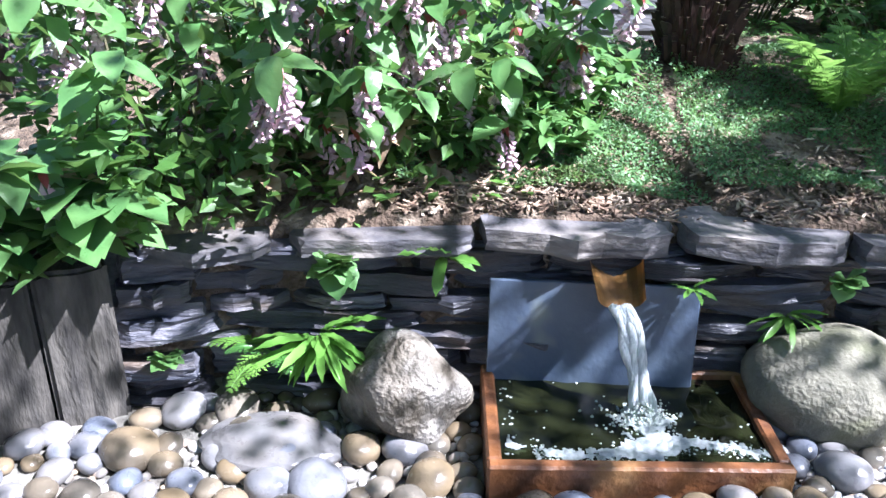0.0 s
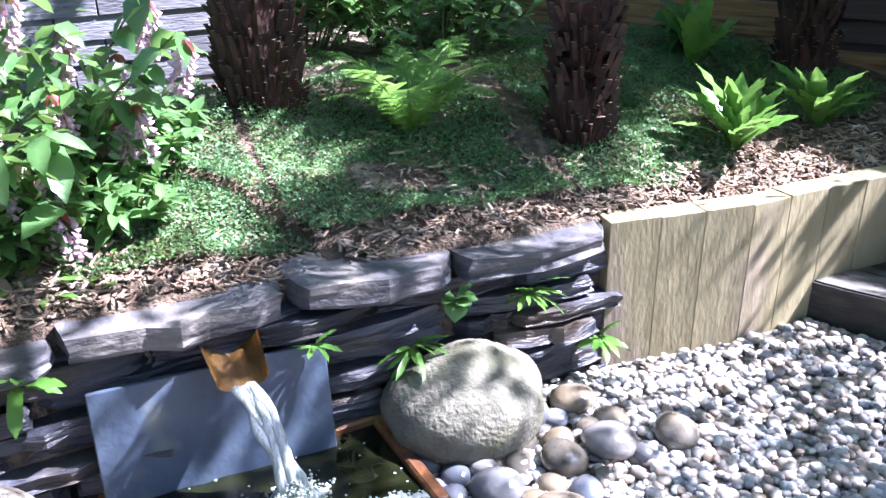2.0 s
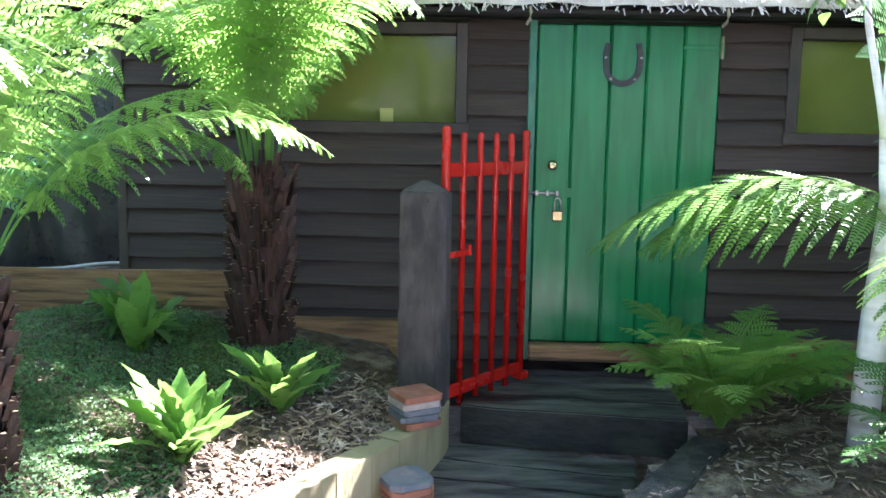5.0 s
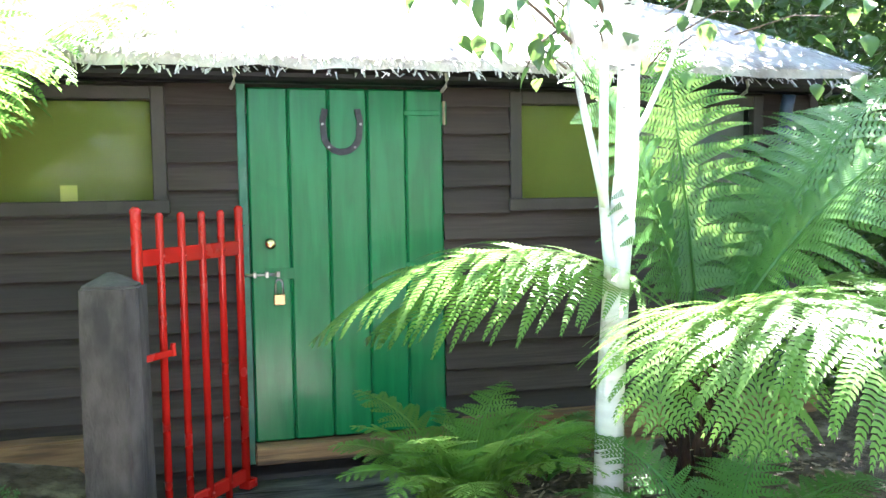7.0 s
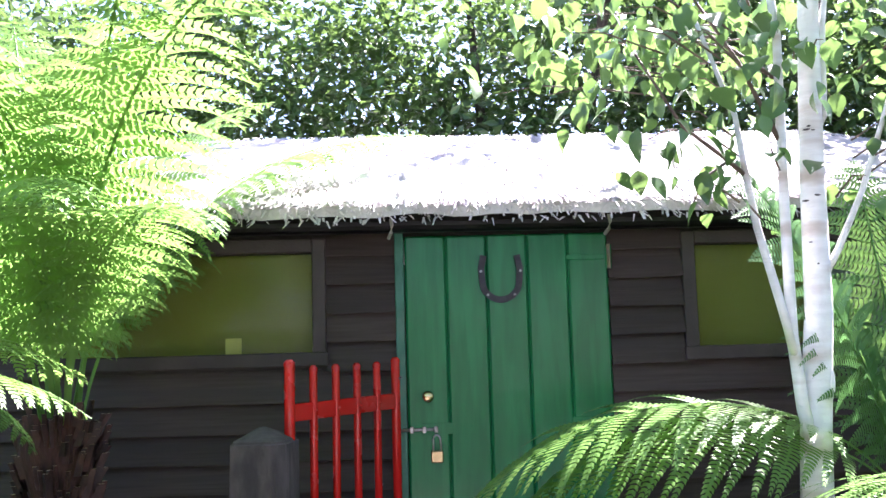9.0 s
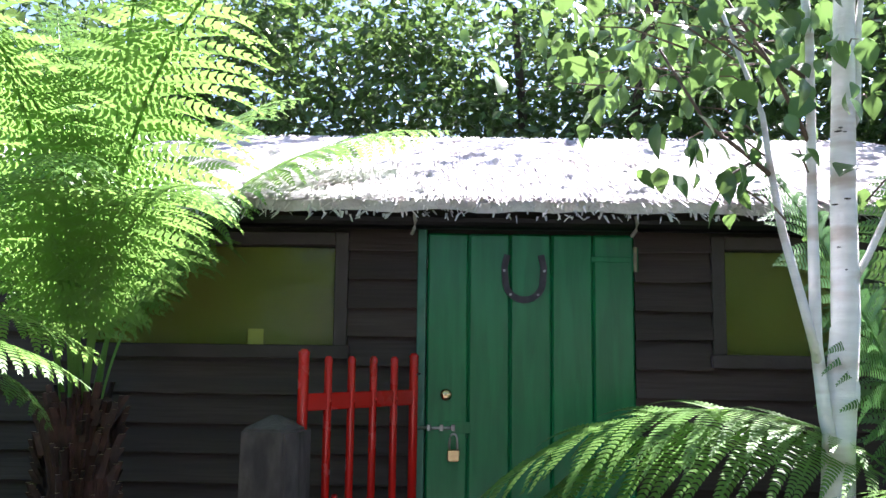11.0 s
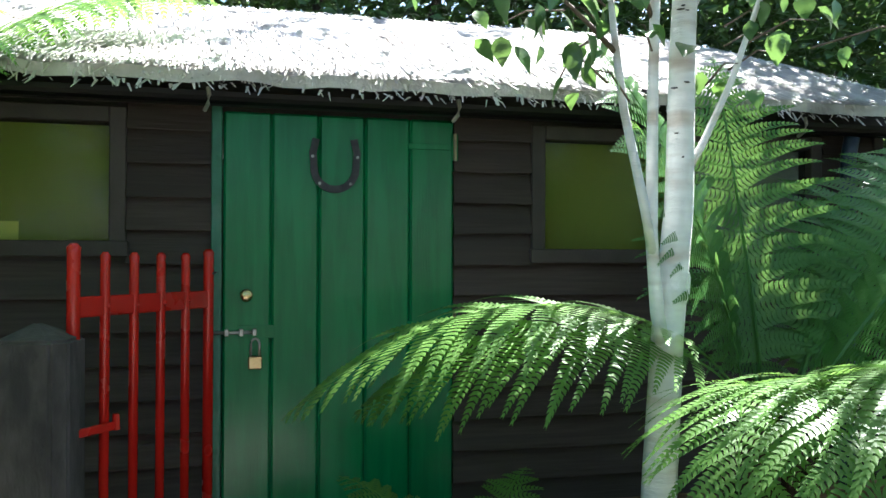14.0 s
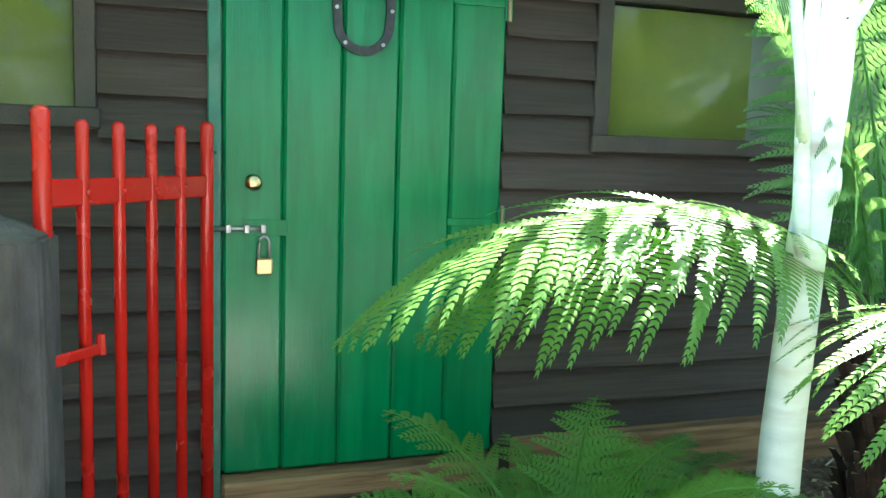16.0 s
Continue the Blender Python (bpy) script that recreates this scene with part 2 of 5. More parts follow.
M_ROOT = mat("hedge_trunk", (0.05, 0.038, 0.03), (0.08, 0.065, 0.05), 12, 0.9, 0.8, stretch=(3, 3, 0.8))

# ---- helpers ----
rnd = random.Random(7)

def part(name, bm, material, parent=None, label="", smooth=False):
    me = bpy.data.meshes.new(name)
    bm.to_mesh(me)
    bm.free()
    me.materials.append(material)
    if smooth:
        for p in me.polygons:
            p.use_smooth = True
    ob = new(name, me)
    ob.parent = parent
    if label:
        ob["label"] = label
    return ob

def raw(name, verts, faces, material, smooth=False):
    me = bpy.data.meshes.new(name)
    me.from_pydata(verts, [], faces)
    me.materials.append(material)
    if smooth:
        for p in me.polygons:
            p.use_smooth = True
    return me

def piece(name, me, parent, m):
    ob = new(name, me)
    ob.parent = parent
    ob.matrix_basis = m
    return ob

def thing(name, label, category, group="", at=(0, 0, 0), rz=0.0):
    ob = new(name)
    ob.matrix_basis = pose(*at, rz=rz)
    ob.empty_display_size = 0.1
    return tagged(ob, label, category, group)

def box(x0, x1, y0, y1, z0, z1, bevel=0.004, bm=None, m=None):
    bm = bm or bmesh.new()
    got = bmesh.ops.create_cube(bm, size=1, matrix=(m or Matrix()) @ Matrix.Translation(((x0 + x1) / 2, (y0 + y1) / 2, (z0 + z1) / 2)) @ Matrix.Diagonal((x1 - x0, y1 - y0, z1 - z0, 1)))
    if bevel:
        es = list({e for v in got["verts"] for e in v.link_edges})
        bmesh.ops.bevel(bm, geom=es, offset=bevel, segments=1, affect="EDGES")
    return bm

def tube(points, radii, sides=8, bm=None, cap=True):
    bm = bm or bmesh.new()
    pts = [Vector(p) for p in points]
    rings = []
    for i, p in enumerate(pts):
        d = (pts[min(i + 1, len(pts) - 1)] - pts[max(i - 1, 0)]).normalized()
        u = d.orthogonal().normalized() if abs(d.z) > 0.95 else d.cross(Vector((0, 0, 1))).normalized()
        v = d.cross(u)
        r = radii[i] if isinstance(radii, (list, tuple)) else radii
        rings.append([bm.verts.new(p + (u * math.cos(a) + v * math.sin(a)) * r) for a in (2 * math.pi * k / sides for k in range(sides))])
    for a, b in zip(rings, rings[1:]):
        for k in range(sides):
            bm.faces.new((a[k], a[(k + 1) % sides], b[(k + 1) % sides], b[k]))
    if cap:
        bm.faces.new(rings[0][::-1]), bm.faces.new(rings[-1])
    return bm

def prism(outline, z0, z1, bm=None, bevel=0.0):
    """A slab from an outline in x and y."""
    bm = bm or bmesh.new()
    lo, hi = ([bm.verts.new((x, y, z)) for x, y in outline] for z in (z0, z1))
    k = len(outline)
    fs = [bm.faces.new(lo[::-1]), bm.faces.new(hi)] + [bm.faces.new((lo[i], lo[(i + 1) % k], hi[(i + 1) % k], hi[i])) for i in range(k)]
    if bevel:
        bmesh.ops.bevel(bm, geom=list({e for f in fs for e in f.edges}), offset=bevel, segments=1, affect="EDGES")
    bmesh.ops.recalc_face_normals(bm, faces=bm.faces)
    return bm

def stone(lx, ly, lz, seed, rough=0.12, sub=2):
    """A rounded stone of that size, uneven by noise."""
    bm = bmesh.new()
    bmesh.ops.create_icosphere(bm, subdivisions=sub, radius=0.5)
    for v in bm.verts:
        n = noise.noise(v.co * 2.2 + Vector((seed * 7.1, 3, 1))) * rough * 2 + noise.noise(v.co * 5 + Vector((seed, 9, 4))) * rough * 0.5
        v.co *= 1 + n
        v.co = Vector((v.co.x * lx, v.co.y * ly, v.co.z * lz))
    return bm

def slab(lx, ly, lz, seed, ledge=1.0):
    """A split slate: flat, with a broken, angular outline and edges that step back layer by layer."""
    r = random.Random(seed)
    k = 19
    bm = bmesh.new()
    outline = []
    for i in range(k):
        a = 2 * math.pi * (i + r.uniform(-0.38, 0.38)) / k
        c, s = math.cos(a), math.sin(a)
        p = r.choice((3.0, 5.0, 9.0))
        d = (abs(c) ** p + abs(s) ** p) ** (-1 / p)
        outline.append((c * d * lx / 2 * r.uniform(0.90, 1.0), s * d * ly / 2 * r.uniform(0.74, 1.0)))
    tilt = r.uniform(-0.35, 0.35)
    cuts = [-0.5, r.uniform(-0.38, -0.22), r.uniform(-0.15, 0.0), r.uniform(0.08, 0.28), 0.5]
    rows = []
    for j, z in enumerate(cuts):
        w = 1 - ledge * ((0.06, 0.0, 0.04, 0.0, 0.055)[j] + r.uniform(-0.02, 0.02))
        oy = r.uniform(-0.05, 0.05) * ly * ledge
        rows.append([bm.verts.new((x * w * r.uniform(0.97, 1.02), y * w * (1 + ledge * r.uniform(-0.05, 0.04)) + oy, (z + (tilt * x / lx if j in (1, 2, 3) else 0.12 * tilt)) * lz + r.uniform(-0.09, 0.09) * lz)) for x, y in outline])
    for a, b in zip(rows, rows[1:]):
        for i in range(k):
            bm.faces.new((a[i], a[(i + 1) % k], b[(i + 1) % k], b[i]))
    bm.faces.new(rows[0][::-1]), bm.faces.new(rows[-1])
    bmesh.ops.triangulate(bm, faces=[f for f in bm.faces if len(f.verts) == 4])
    return bm

def frond_mesh(name, length, half, arch, droop, pairs=24, teeth=9, seed=1, material=None, stalk=0.15, hang=0.25, side=0.0, bend=1.3, fill=0.50, sweep=0.22):
    """A fern frond that starts at the origin, leans out along +x at the angle arch and bends over to -droop (degrees)."""
    r = random.Random(seed)
    V, F = [], []
    steps = 40
    p, ang, pts = Vector((0, 0, 0)), radians(arch), []
    for i in range(steps + 1):
        pts.append(p.copy())
        s = i / steps
        a = radians(arch + (-droop - arch) * s ** bend)
        yaw = side * s
        p = p + Vector((math.cos(a) * math.cos(yaw), math.cos(a) * math.sin(yaw), math.sin(a))) * length / steps
    def at(s):
        f = max(0.0, min(0.9999, s)) * steps
        i = int(f)
        q = pts[i].lerp(pts[i + 1], f - i)
        d = (pts[min(i + 2, steps)] - pts[max(i - 1, 0)]).normalized()
        return q, d
    def quad(a, b, c, d):
        k = len(V)
        V.extend((a, b, c, d))
        F.append((k, k + 1, k + 2, k + 3))
    for i in range(steps):          # stalk
        s = i / steps
        w = 0.007 * (1 - s) + 0.0015
        q, d = at(s)
        q2, _ = at((i + 1) / steps)
        u = d.cross(Vector((0, 0, 1))).normalized() * w
        up = u.cross(d).normalized() * w
        quad(q + u, q2 + u, q2 + up, q + up), quad(q - u, q2 - u, q2 + up, q + up), quad(q + u, q2 + u, q2 - u, q - u)
    for i in range(pairs):
        s = stalk + (1 - stalk) * (i + 0.3) / pairs
        q, d = at(s)
        t = (s - stalk) / (1 - stalk)
        ln = half * min(1, 0.45 + 2.6 * t) * (1 - t ** 2.6) * r.uniform(0.88, 1.08) + 0.012
        lat = d.cross(Vector((0, 0, 1))).normalized()
        nor = lat.cross(d).normalized()
        gap = length * (1 - stalk) / pairs
        for sg in (1, -1):
            way = (lat * sg + d * (sweep + 0.5 * t) + nor * r.uniform(-0.12, 0.14) + d * r.uniform(-0.12, 0.12)).normalized()
            m = max(4, int(teeth * ln / half + 2))
            step = ln / m
            fw = (d - way * d.dot(way)).normalized()
            wmax = min(gap * fill, ln * 0.2) * r.uniform(0.9, 1.1)
            a0, theta = q.copy(), -0.15 * hang
            own = hang * r.uniform(0.65, 1.35)
            for j in range(m):
                u = j / m
                theta += own * 1.5 / m
                run = (way * math.cos(theta) - Vector((0, 0, 1)) * math.sin(theta)).normalized()
                a1 = a0 + run * step
                wd = wmax * (1 - u ** 1.8) + 0.003
                under = run.cross(fw) * sg
                for ss in (1, -1):
                    e1 = a0.lerp(a1, 0.72)
                    tip = e1 + fw * ss * wd + run * step * 0.55 + under * wd * 0.12
                    quad(a0, a0.lerp(a1, 0.64), tip, a0 + fw * ss * wd * 0.74 + run * step * 0.20)
                    F[-1] = F[-1] if ss * sg > 0 else F[-1][::-1]
                a0 = a1
    return raw(name, V, F, material or M_FERN)

def leaf_mesh(name, ln, wd, material, bend=0.25, fold=0.2, tip=1.6, rows=5, wave=0.0, full=1.0):
    """A leaf blade along +x with a midrib fold, pointed at the tip."""
    V, F = [], []
    for i in range(rows + 1):
        s = i / rows
        w = wd / 2 * math.sin(math.pi * min(1, s ** (1 / tip) if tip > 1 else s)) if 0 < s < 1 else 0.001
        w = min(w * full, wd / 2)
        z = -bend * ln * s * s
        k = wave * math.sin(i * 2.6) * wd
        V += [(s * ln, -w, z + fold * w + k), (s * ln, 0, z), (s * ln, w, z + fold * w - k)]
    for i in range(rows):
        a = 3 * i
        F += [(a, a + 3, a + 4, a + 1), (a + 1, a + 4, a + 5, a + 2)]
    return raw(name, V, F, material, True)

def scatter_leaves(places, size, aspect=0.55, seed=1, up=0.4):
    """Vertices and faces of many small pointed leaves at the places."""
    g = np.random.default_rng(seed)
    P = np.asarray(places, float)
    n = len(P)
    d = g.normal(size=(n, 3)); d[:, 2] = d[:, 2] * 0.6
    d /= np.linalg.norm(d, axis=1)[:, None]
    nn = g.normal(size=(n, 3)) + np.array([0, 0, up * 3])
    lat = np.cross(nn, d); lat /= np.linalg.norm(lat, axis=1)[:, None] + 1e-9
    nor = np.cross(d, lat)
    s = (size * g.uniform(0.6, 1.3, n))[:, None]
    a, b = P, P + d * s
    l = P + d * s * 0.45 + lat * s * aspect / 2 + nor * s * 0.08
    r = P + d * s * 0.45 - lat * s * aspect / 2 + nor * s * 0.08
    V = np.stack([a, l, b, r], 1).reshape(-1, 3)
    F = [(4 * i, 4 * i + 3, 4 * i + 2, 4 * i + 1) for i in range(n)]
    return V.tolist(), F

def aim(p, way, roll=0.0, scale=1.0):
    """A pose at p whose +x points along way."""
    q = Vector(way).normalized().to_track_quat("X", "Z")
    return Matrix.Translation(p) @ q.to_matrix().to_4x4() @ pose(0, 0, 0, rx=roll) @ Matrix.Scale(scale, 4)

def fan(p, az, scale=1.0, tilt=0.0):
    """A pose for a frond that leans out at the compass turn az (degrees from +x)."""
    return pose(*p, rx=tilt, rz=az) @ Matrix.Scale(scale, 4)

# ---- the lie of the land ----
LINE = [(-2.84, -5.12), (-2.72, -4.66), (-2.41, -4.05), (-2.02, -3.39), (-1.79, -3.04), (-1.44, -2.47), (-1.07, -2.03), (-0.94, -1.80), (-0.62, -1.28), (-0.42, -0.92), (-0.36, -0.62)]
def ground_z(x, y):
    d = math.hypot(x + 2.3, y + 4.5)
    return -0.11 * math.exp(-(d / 1.1) ** 2) - 0.015
def bed_z(x, y):
    d = (x + 1.44) * -0.85 + (y + 2.47) * 0.52
    if y < -3.2:
        d = min(d, max(0, -2.2 - x) * 1.1)
    return 0.555 + 0.26 * max(-0.05, min(d, 1.15)) + 0.03 * noise.noise(Vector((x * 2.2, y * 2.2, 0)))
def along(s):
    """The point of the wall line at s metres from its start, and its direction."""
    for a, b in zip(LINE, LINE[1:]):
        d = math.dist(a, b)
        if s <= d or b is LINE[-1]:
            w = ((b[0] - a[0]) / d, (b[1] - a[1]) / d)
            return Vector((a[0] + w[0] * s, a[1] + w[1] * s)), Vector(w)
        s -= d

def sheet(name, xs, ys, zf, material, keep=None):
    V, F = [], []
    idx = {}
    for i, x in enumerate(xs):
        for j, y in enumerate(ys):
            idx[i, j] = len(V)
            V.append((x, y, zf(x, y)))
    for i in range(len(xs) - 1):
        for j in range(len(ys) - 1):
            if keep is None or keep((xs[i] + xs[i + 1]) / 2, (ys[j] + ys[j + 1]) / 2):
                F.append((idx[i, j], idx[i + 1, j], idx[i + 1, j + 1], idx[i, j + 1]))
    return new(name, raw(name, V, F, material, True))

def lin(a, b, n):
    return [a + (b - a) * i / n for i in range(n + 1)]
gx = [-900, -200, -50, -15] + lin(-6, 4, 50) + [15, 50, 200, 900]
gy = [-900, -200, -50, -15] + lin(-9, 3, 50) + [15, 50, 200, 900]
tagged(sheet("ground", gx, gy, ground_z, M_GROUND), "gritty brown garden ground between the pebbles", "ground", kind="structure")

def side_of_line(x, y):
    """How far a place lies behind the wall line (left of it)."""
    best, val = 9e9, 0
    for a, b in zip(LINE, LINE[1:]):
        dx, dy = b[0] - a[0], b[1] - a[1]
        L = dx * dx + dy * dy
        t = max(0, min(1, ((x - a[0]) * dx + (y - a[1]) * dy) / L))
        px, py = a[0] + dx * t, a[1] + dy * t
        d = math.hypot(x - px, y - py)
        if d < best:
            best, val = d, d * (1 if (dx * (y - a[1]) - dy * (x - a[0])) > 0 else -1)
    return val
# raised bed behind the wall, with its border following the wall line
S_END = sum(math.dist(a, b) for a, b in zip(LINE, LINE[1:]))
V, F = [], []
NS, ND = 60, 34
for i in range(NS + 1):
    s = i / NS * (S_END + 0.7)
    if s <= S_END:
        p, w = along(s)
    else:
        p, w = Vector((-0.36 - 0.1 * (s - S_END), -0.62 + (s - S_END) * 0.9)), Vector((0, 1))
    for j in range(ND + 1):
        d = 0.05 + 4.6 * (j / ND) ** 1.5
        k = Vector((-0.86, 0.51)) if i > 8 else Vector((-0.97, 0.22))
        x, y = p.x + k.x * d, p.y + k.y * d
        y = min(y, 6.0)
        V.append((x, y, bed_z(x, y) if j else 0.1))
for i in range(NS):
    for j in range(ND):
        a = i * (ND + 1) + j
        F.append((a, a + ND + 1, a + ND + 2, a + 1))
bed = tagged(new("bed_soil", raw("bed_soil", V, F, M_BARK, True)), "raised bed of dark bark mulch behind the slate wall", "soil", kind="structure")
# the left end of the bed, behind the left sleepers
tagged(sheet("bed_soil_left", lin(-7, -2.86, 14), lin(-8, -5.0, 10), lambda x, y: 0.53 + 0.05 * noise.noise(Vector((x, y, 3))), M_BARK), "dark bark mulch behind upright sleepers", "soil", kind="structure")
# right-hand bed
def rbed_z(x, y):
    return 0.50 + 0.06 * max(0, min(x - 0.6, 2.5)) + 0.03 * noise.noise(Vector((x * 3, y * 3, 5)))
tagged(sheet("bed_soil_right", lin(0.15, 6, 40), lin(-1.70, 0.3, 24), rbed_z, M_BARK, lambda x, y: (x - 0.16) * 0.78 - (y + 1.70) * 0.5 > 0), "planted bed of bark mulch beside the steps", "soil", kind="structure")

# ---- the shed ----
DX0, DX1, DZ0, DZ1 = 0.04, 0.95, 0.72, 2.345
WL, WR = -2.12, 3.02
WINS = {"window_1": (-1.46, -0.37, 1.845, 2.285), "window_2": (1.35, 2.64, 1.825, 2.285)}
def wall_with_holes(name, x0, x1, z0, z1, y0, y1, holes):
    bm = bmesh.new()
    xs = sorted({x0, x1, *[v for h in holes for v in h[:2]]})
    zs = sorted({z0, z1, *[v for h in holes for v in h[2:]]})
    for a, b in zip(xs, xs[1:]):
        for c, d in zip(zs, zs[1:]):
            if not any(h[0] <= (a + b) / 2 <= h[1] and h[2] <= (c + d) / 2 <= h[3] for h in holes):
                box(a, b, y0, y1, c, d, 0, bm)
    return part(name, bm, M_FRAME)
holes = [*WINS.values(), (DX0 - 0.04, DX1, 0.62, DZ1)]
north = tagged(wall_with_holes("wall_north", WL, WR, 0.35, 2.50, 0.03, 0.10, holes), "dark-stained timber shed wall clad in lapped boards", "wall", kind="structure")
for nm, b in (("wall_east", (WR - 0.07, WR, 0.10, 2.55, 0.35, 2.45)), ("wall_west", (WL, WL + 0.07, 0.10, 2.55, 0.35, 2.45)), ("wall_south", (WL, WR, 2.55, 2.62, 0.35, 2.45))):
    tagged(part(nm, box(*b, 0), M_FRAME), "dark-stained timber shed wall", "wall", kind="structure")
tagged(part("floor", box(WL, WR, 0.03, 2.6, 0.55, 0.62, 0), M_DARK), "dark shed floor", "floor", kind="structure")
for nm, x, s in (("gable_east", WR, 1), ("gable_west", WL, -1)):
    bm = bmesh.new()
    vs = [bm.verts.new((x - s * o - (0.58 if z > 3 and s > 0 else 0), y, z)) for o in (0.0, 0.06) for y, z in ((0.03, 2.44), (2.6, 2.44), (1.25, 3.03))]
    bm.faces.new(vs[:3]), bm.faces.new(vs[3:][::-1])
    for i in range(3):
        bm.faces.new((vs[i], vs[(i + 1) % 3], vs[3 + (i + 1) % 3], vs[3 + i]))
    tagged(part(nm, bm, M_FRAME), "dark boarded shed gable", "wall", kind="structure")

# lapped boards, one by one
PITCH = 0.127
def lap(x0, x1, z, h=PITCH, parent=None):
    bm = bmesh.new()
    pr = [(0.027, h + 0.012), (0.014, h + 0.012), (-0.022, 0.004), (-0.021, 0.0), (0.027, 0.010)]
    segs = max(1, int((x1 - x0) / 0.16))
    cols = []
    for i in range(segs + 1):
        x = x0 + (x1 - x0) * i / segs
        wob = rnd.uniform(-0.0035, 0.0035)
        cols.append([bm.verts.new((x, y, z + zz + (wob if zz < 0.011 else 0))) for y, zz in pr])
    for a, b in zip(cols, cols[1:]):
        for k in range(5):
            bm.faces.new((a[k], a[(k + 1) % 5], b[(k + 1) % 5], b[k]))
    bm.faces.new(cols[0][::-1]), bm.faces.new(cols[-1])
    bmesh.ops.recalc_face_normals(bm, faces=bm.faces)
    return part("board", bm, M_CLAD, parent)
z = 0.36
while z < 2.42:
    spans = [(WL + 0.05, -0.004), (DX1 + 0.004, WR - 0.04)]
    for w in WINS.values():
        cut = []
        for a, b in spans:
            if z + PITCH > w[2] - 0.055 and z < w[3] + 0.045 and a < w[1] and b > w[0]:
                cut += [(a, w[0] - 0.062), (w[1] + 0.062, b)]
            else:
                cut.append((a, b))
        spans = cut
    for a, b in spans:
        if b - a > 0.03:
            h = min(PITCH, 2.42 - z)
            lap(a, b, z, h, north)
    z += PITCH
for x in (WL, WR - 0.04):
    tagged(part("trim", box(x, x + 0.05, -0.02, 0.03, 0.36, 2.44), M_FRAME), "dark corner batten of the shed", "trim", kind="structure")

for name, (x0, x1, z0, z1) in WINS.items():
    w = tagged(new(name), "brown-framed shed window with a drawn blind", "window", kind="structure")
    fr = 0.06
    part("window_frame", box(x0 - fr, x0, -0.016, 0.06, z0 - fr, z1 + fr), M_FRAME, w)
    part("window_frame", box(x1, x1 + fr, -0.016, 0.06, z0 - fr, z1 + fr), M_FRAME, w)
    part("window_frame", box(x0, x1, -0.016, 0.06, z1, z1 + fr), M_FRAME, w)
    part("window_sill", box(x0 - fr - 0.01, x1 + fr + 0.01, -0.03, 0.06, z0 - fr, z0), M_FRAME, w)
    mid = x0 + (x1 - x0) * 0.5
    for a, b in [(x0, x1)]:
        p = part("pane", box(a, b, 0.028, 0.033, z0, z1, 0), M_PANE, w, "clear glass pane")
        p.visible_shadow = False
    if name == "window_2":
        part("blind", box(x0 - 0.02, mid, 0.075, 0.085, z0 - 0.02, z1 + 0.02, 0), M_BLIND, w, "olive roller blind")
        # the grey of this half stands in for a reflection in the glass
        part("blind", box(mid, x1 + 0.02, 0.075, 0.085, z0 - 0.02, z1 + 0.02, 0), M_GREYREFLECT, w, "grey half coloured as the reflection in the pane")
    else:
        part("blind", box(x0 - 0.02, x1 + 0.02, 0.085, 0.095, z0 - 0.02, z1 + 0.02, 0), M_BLIND, w, "olive-yellow roller blind")
tagged(part("card", box(-0.76, -0.69, 0.055, 0.058, 1.845, 1.915, 0), M_CARD), "small yellow card standing in the shed window", "card")

# door
door = tagged(new("door_1"), "green painted plank door of the shed, shut and padlocked", "door", kind="structure")
part("door_frame", box(-0.004, DX0 - 0.004, -0.022, 0.06, 0.62, DZ1 + 0.02), mat("faded_green_paint", (0.02, 0.12, 0.075), (0.035, 0.16, 0.11), 14, 0.4, 0.3, c=(0.09, 0.17, 0.13), cscale=5), door, "faded green door jamb")
bw = (DX1 - DX0) / 5
for i in range(5):
    a = DX0 + bw * i
    part("plank", box(a + 0.001, a + bw - 0.001, -0.018, 0.012, DZ0, DZ1, 0.009), M_GREEN, door)
part("backing", box(DX0, DX1, 0.014, 0.022, DZ0, DZ1, 0), M_GREEN, door)
for zz in (2.235, 1.52):
    bm = box(DX1 - 0.19, DX1 - 0.012, -0.024, -0.019, zz - 0.012, zz + 0.012, 0.002)
    box(DX1 - 0.012, DX1 + 0.016, -0.028, -0.019, zz - 0.055, zz + 0.055, 0.003, bm)
    part("hinge", bm, M_GREEN, door, "green painted strap hinge")
    part("hinge_pin", tube([(DX1 + 0.002, -0.030, zz - 0.055), (DX1 + 0.002, -0.030, zz + 0.055)], 0.008, 8), mat("worn_brass_pin", (0.3, 0.25, 0.15), (0.2, 0.17, 0.12), 40, 0.5, 0.3, metal=0.6), door, "worn metal hinge knuckle")
# knob
bm = tube([(0.128, -0.018, 1.64), (0.128, -0.024, 1.64)], 0.024, 14)
tube([(0.128, -0.022, 1.64), (0.128, -0.04, 1.64), (0.128, -0.048, 1.64), (0.128, -0.062, 1.64), (0.128, -0.07, 1.64)], [0.011, 0.011, 0.024, 0.025, 0.012], 16, bm)
part("door_knob", bm, M_BRASS, door, "polished brass door knob", True)
# bolt
bolt = part("bolt", tube([(0.0, -0.030, 1.498), (0.165, -0.030, 1.498)], 0.0065, 10), M_STEEL, door, "galvanised sliding bolt", True)
part("bolt_plate", box(0.10, 0.235, -0.0215, -0.0185, 1.475, 1.525, 0.001), M_GREEN, bolt)
for x in (0.055, 0.11, 0.16):
    part("staple", box(x - 0.008, x + 0.008, -0.040, -0.0185, 1.485, 1.511, 0.002), M_STEEL, bolt)
padlock = thing("padlock", "brass padlock hanging from the door bolt", "padlock", at=(0.162, -0.038, 1.385))
part("body", box(-0.026, 0.026, -0.010, 0.010, -0.028, 0.024, 0.005), M_BRASS, padlock)
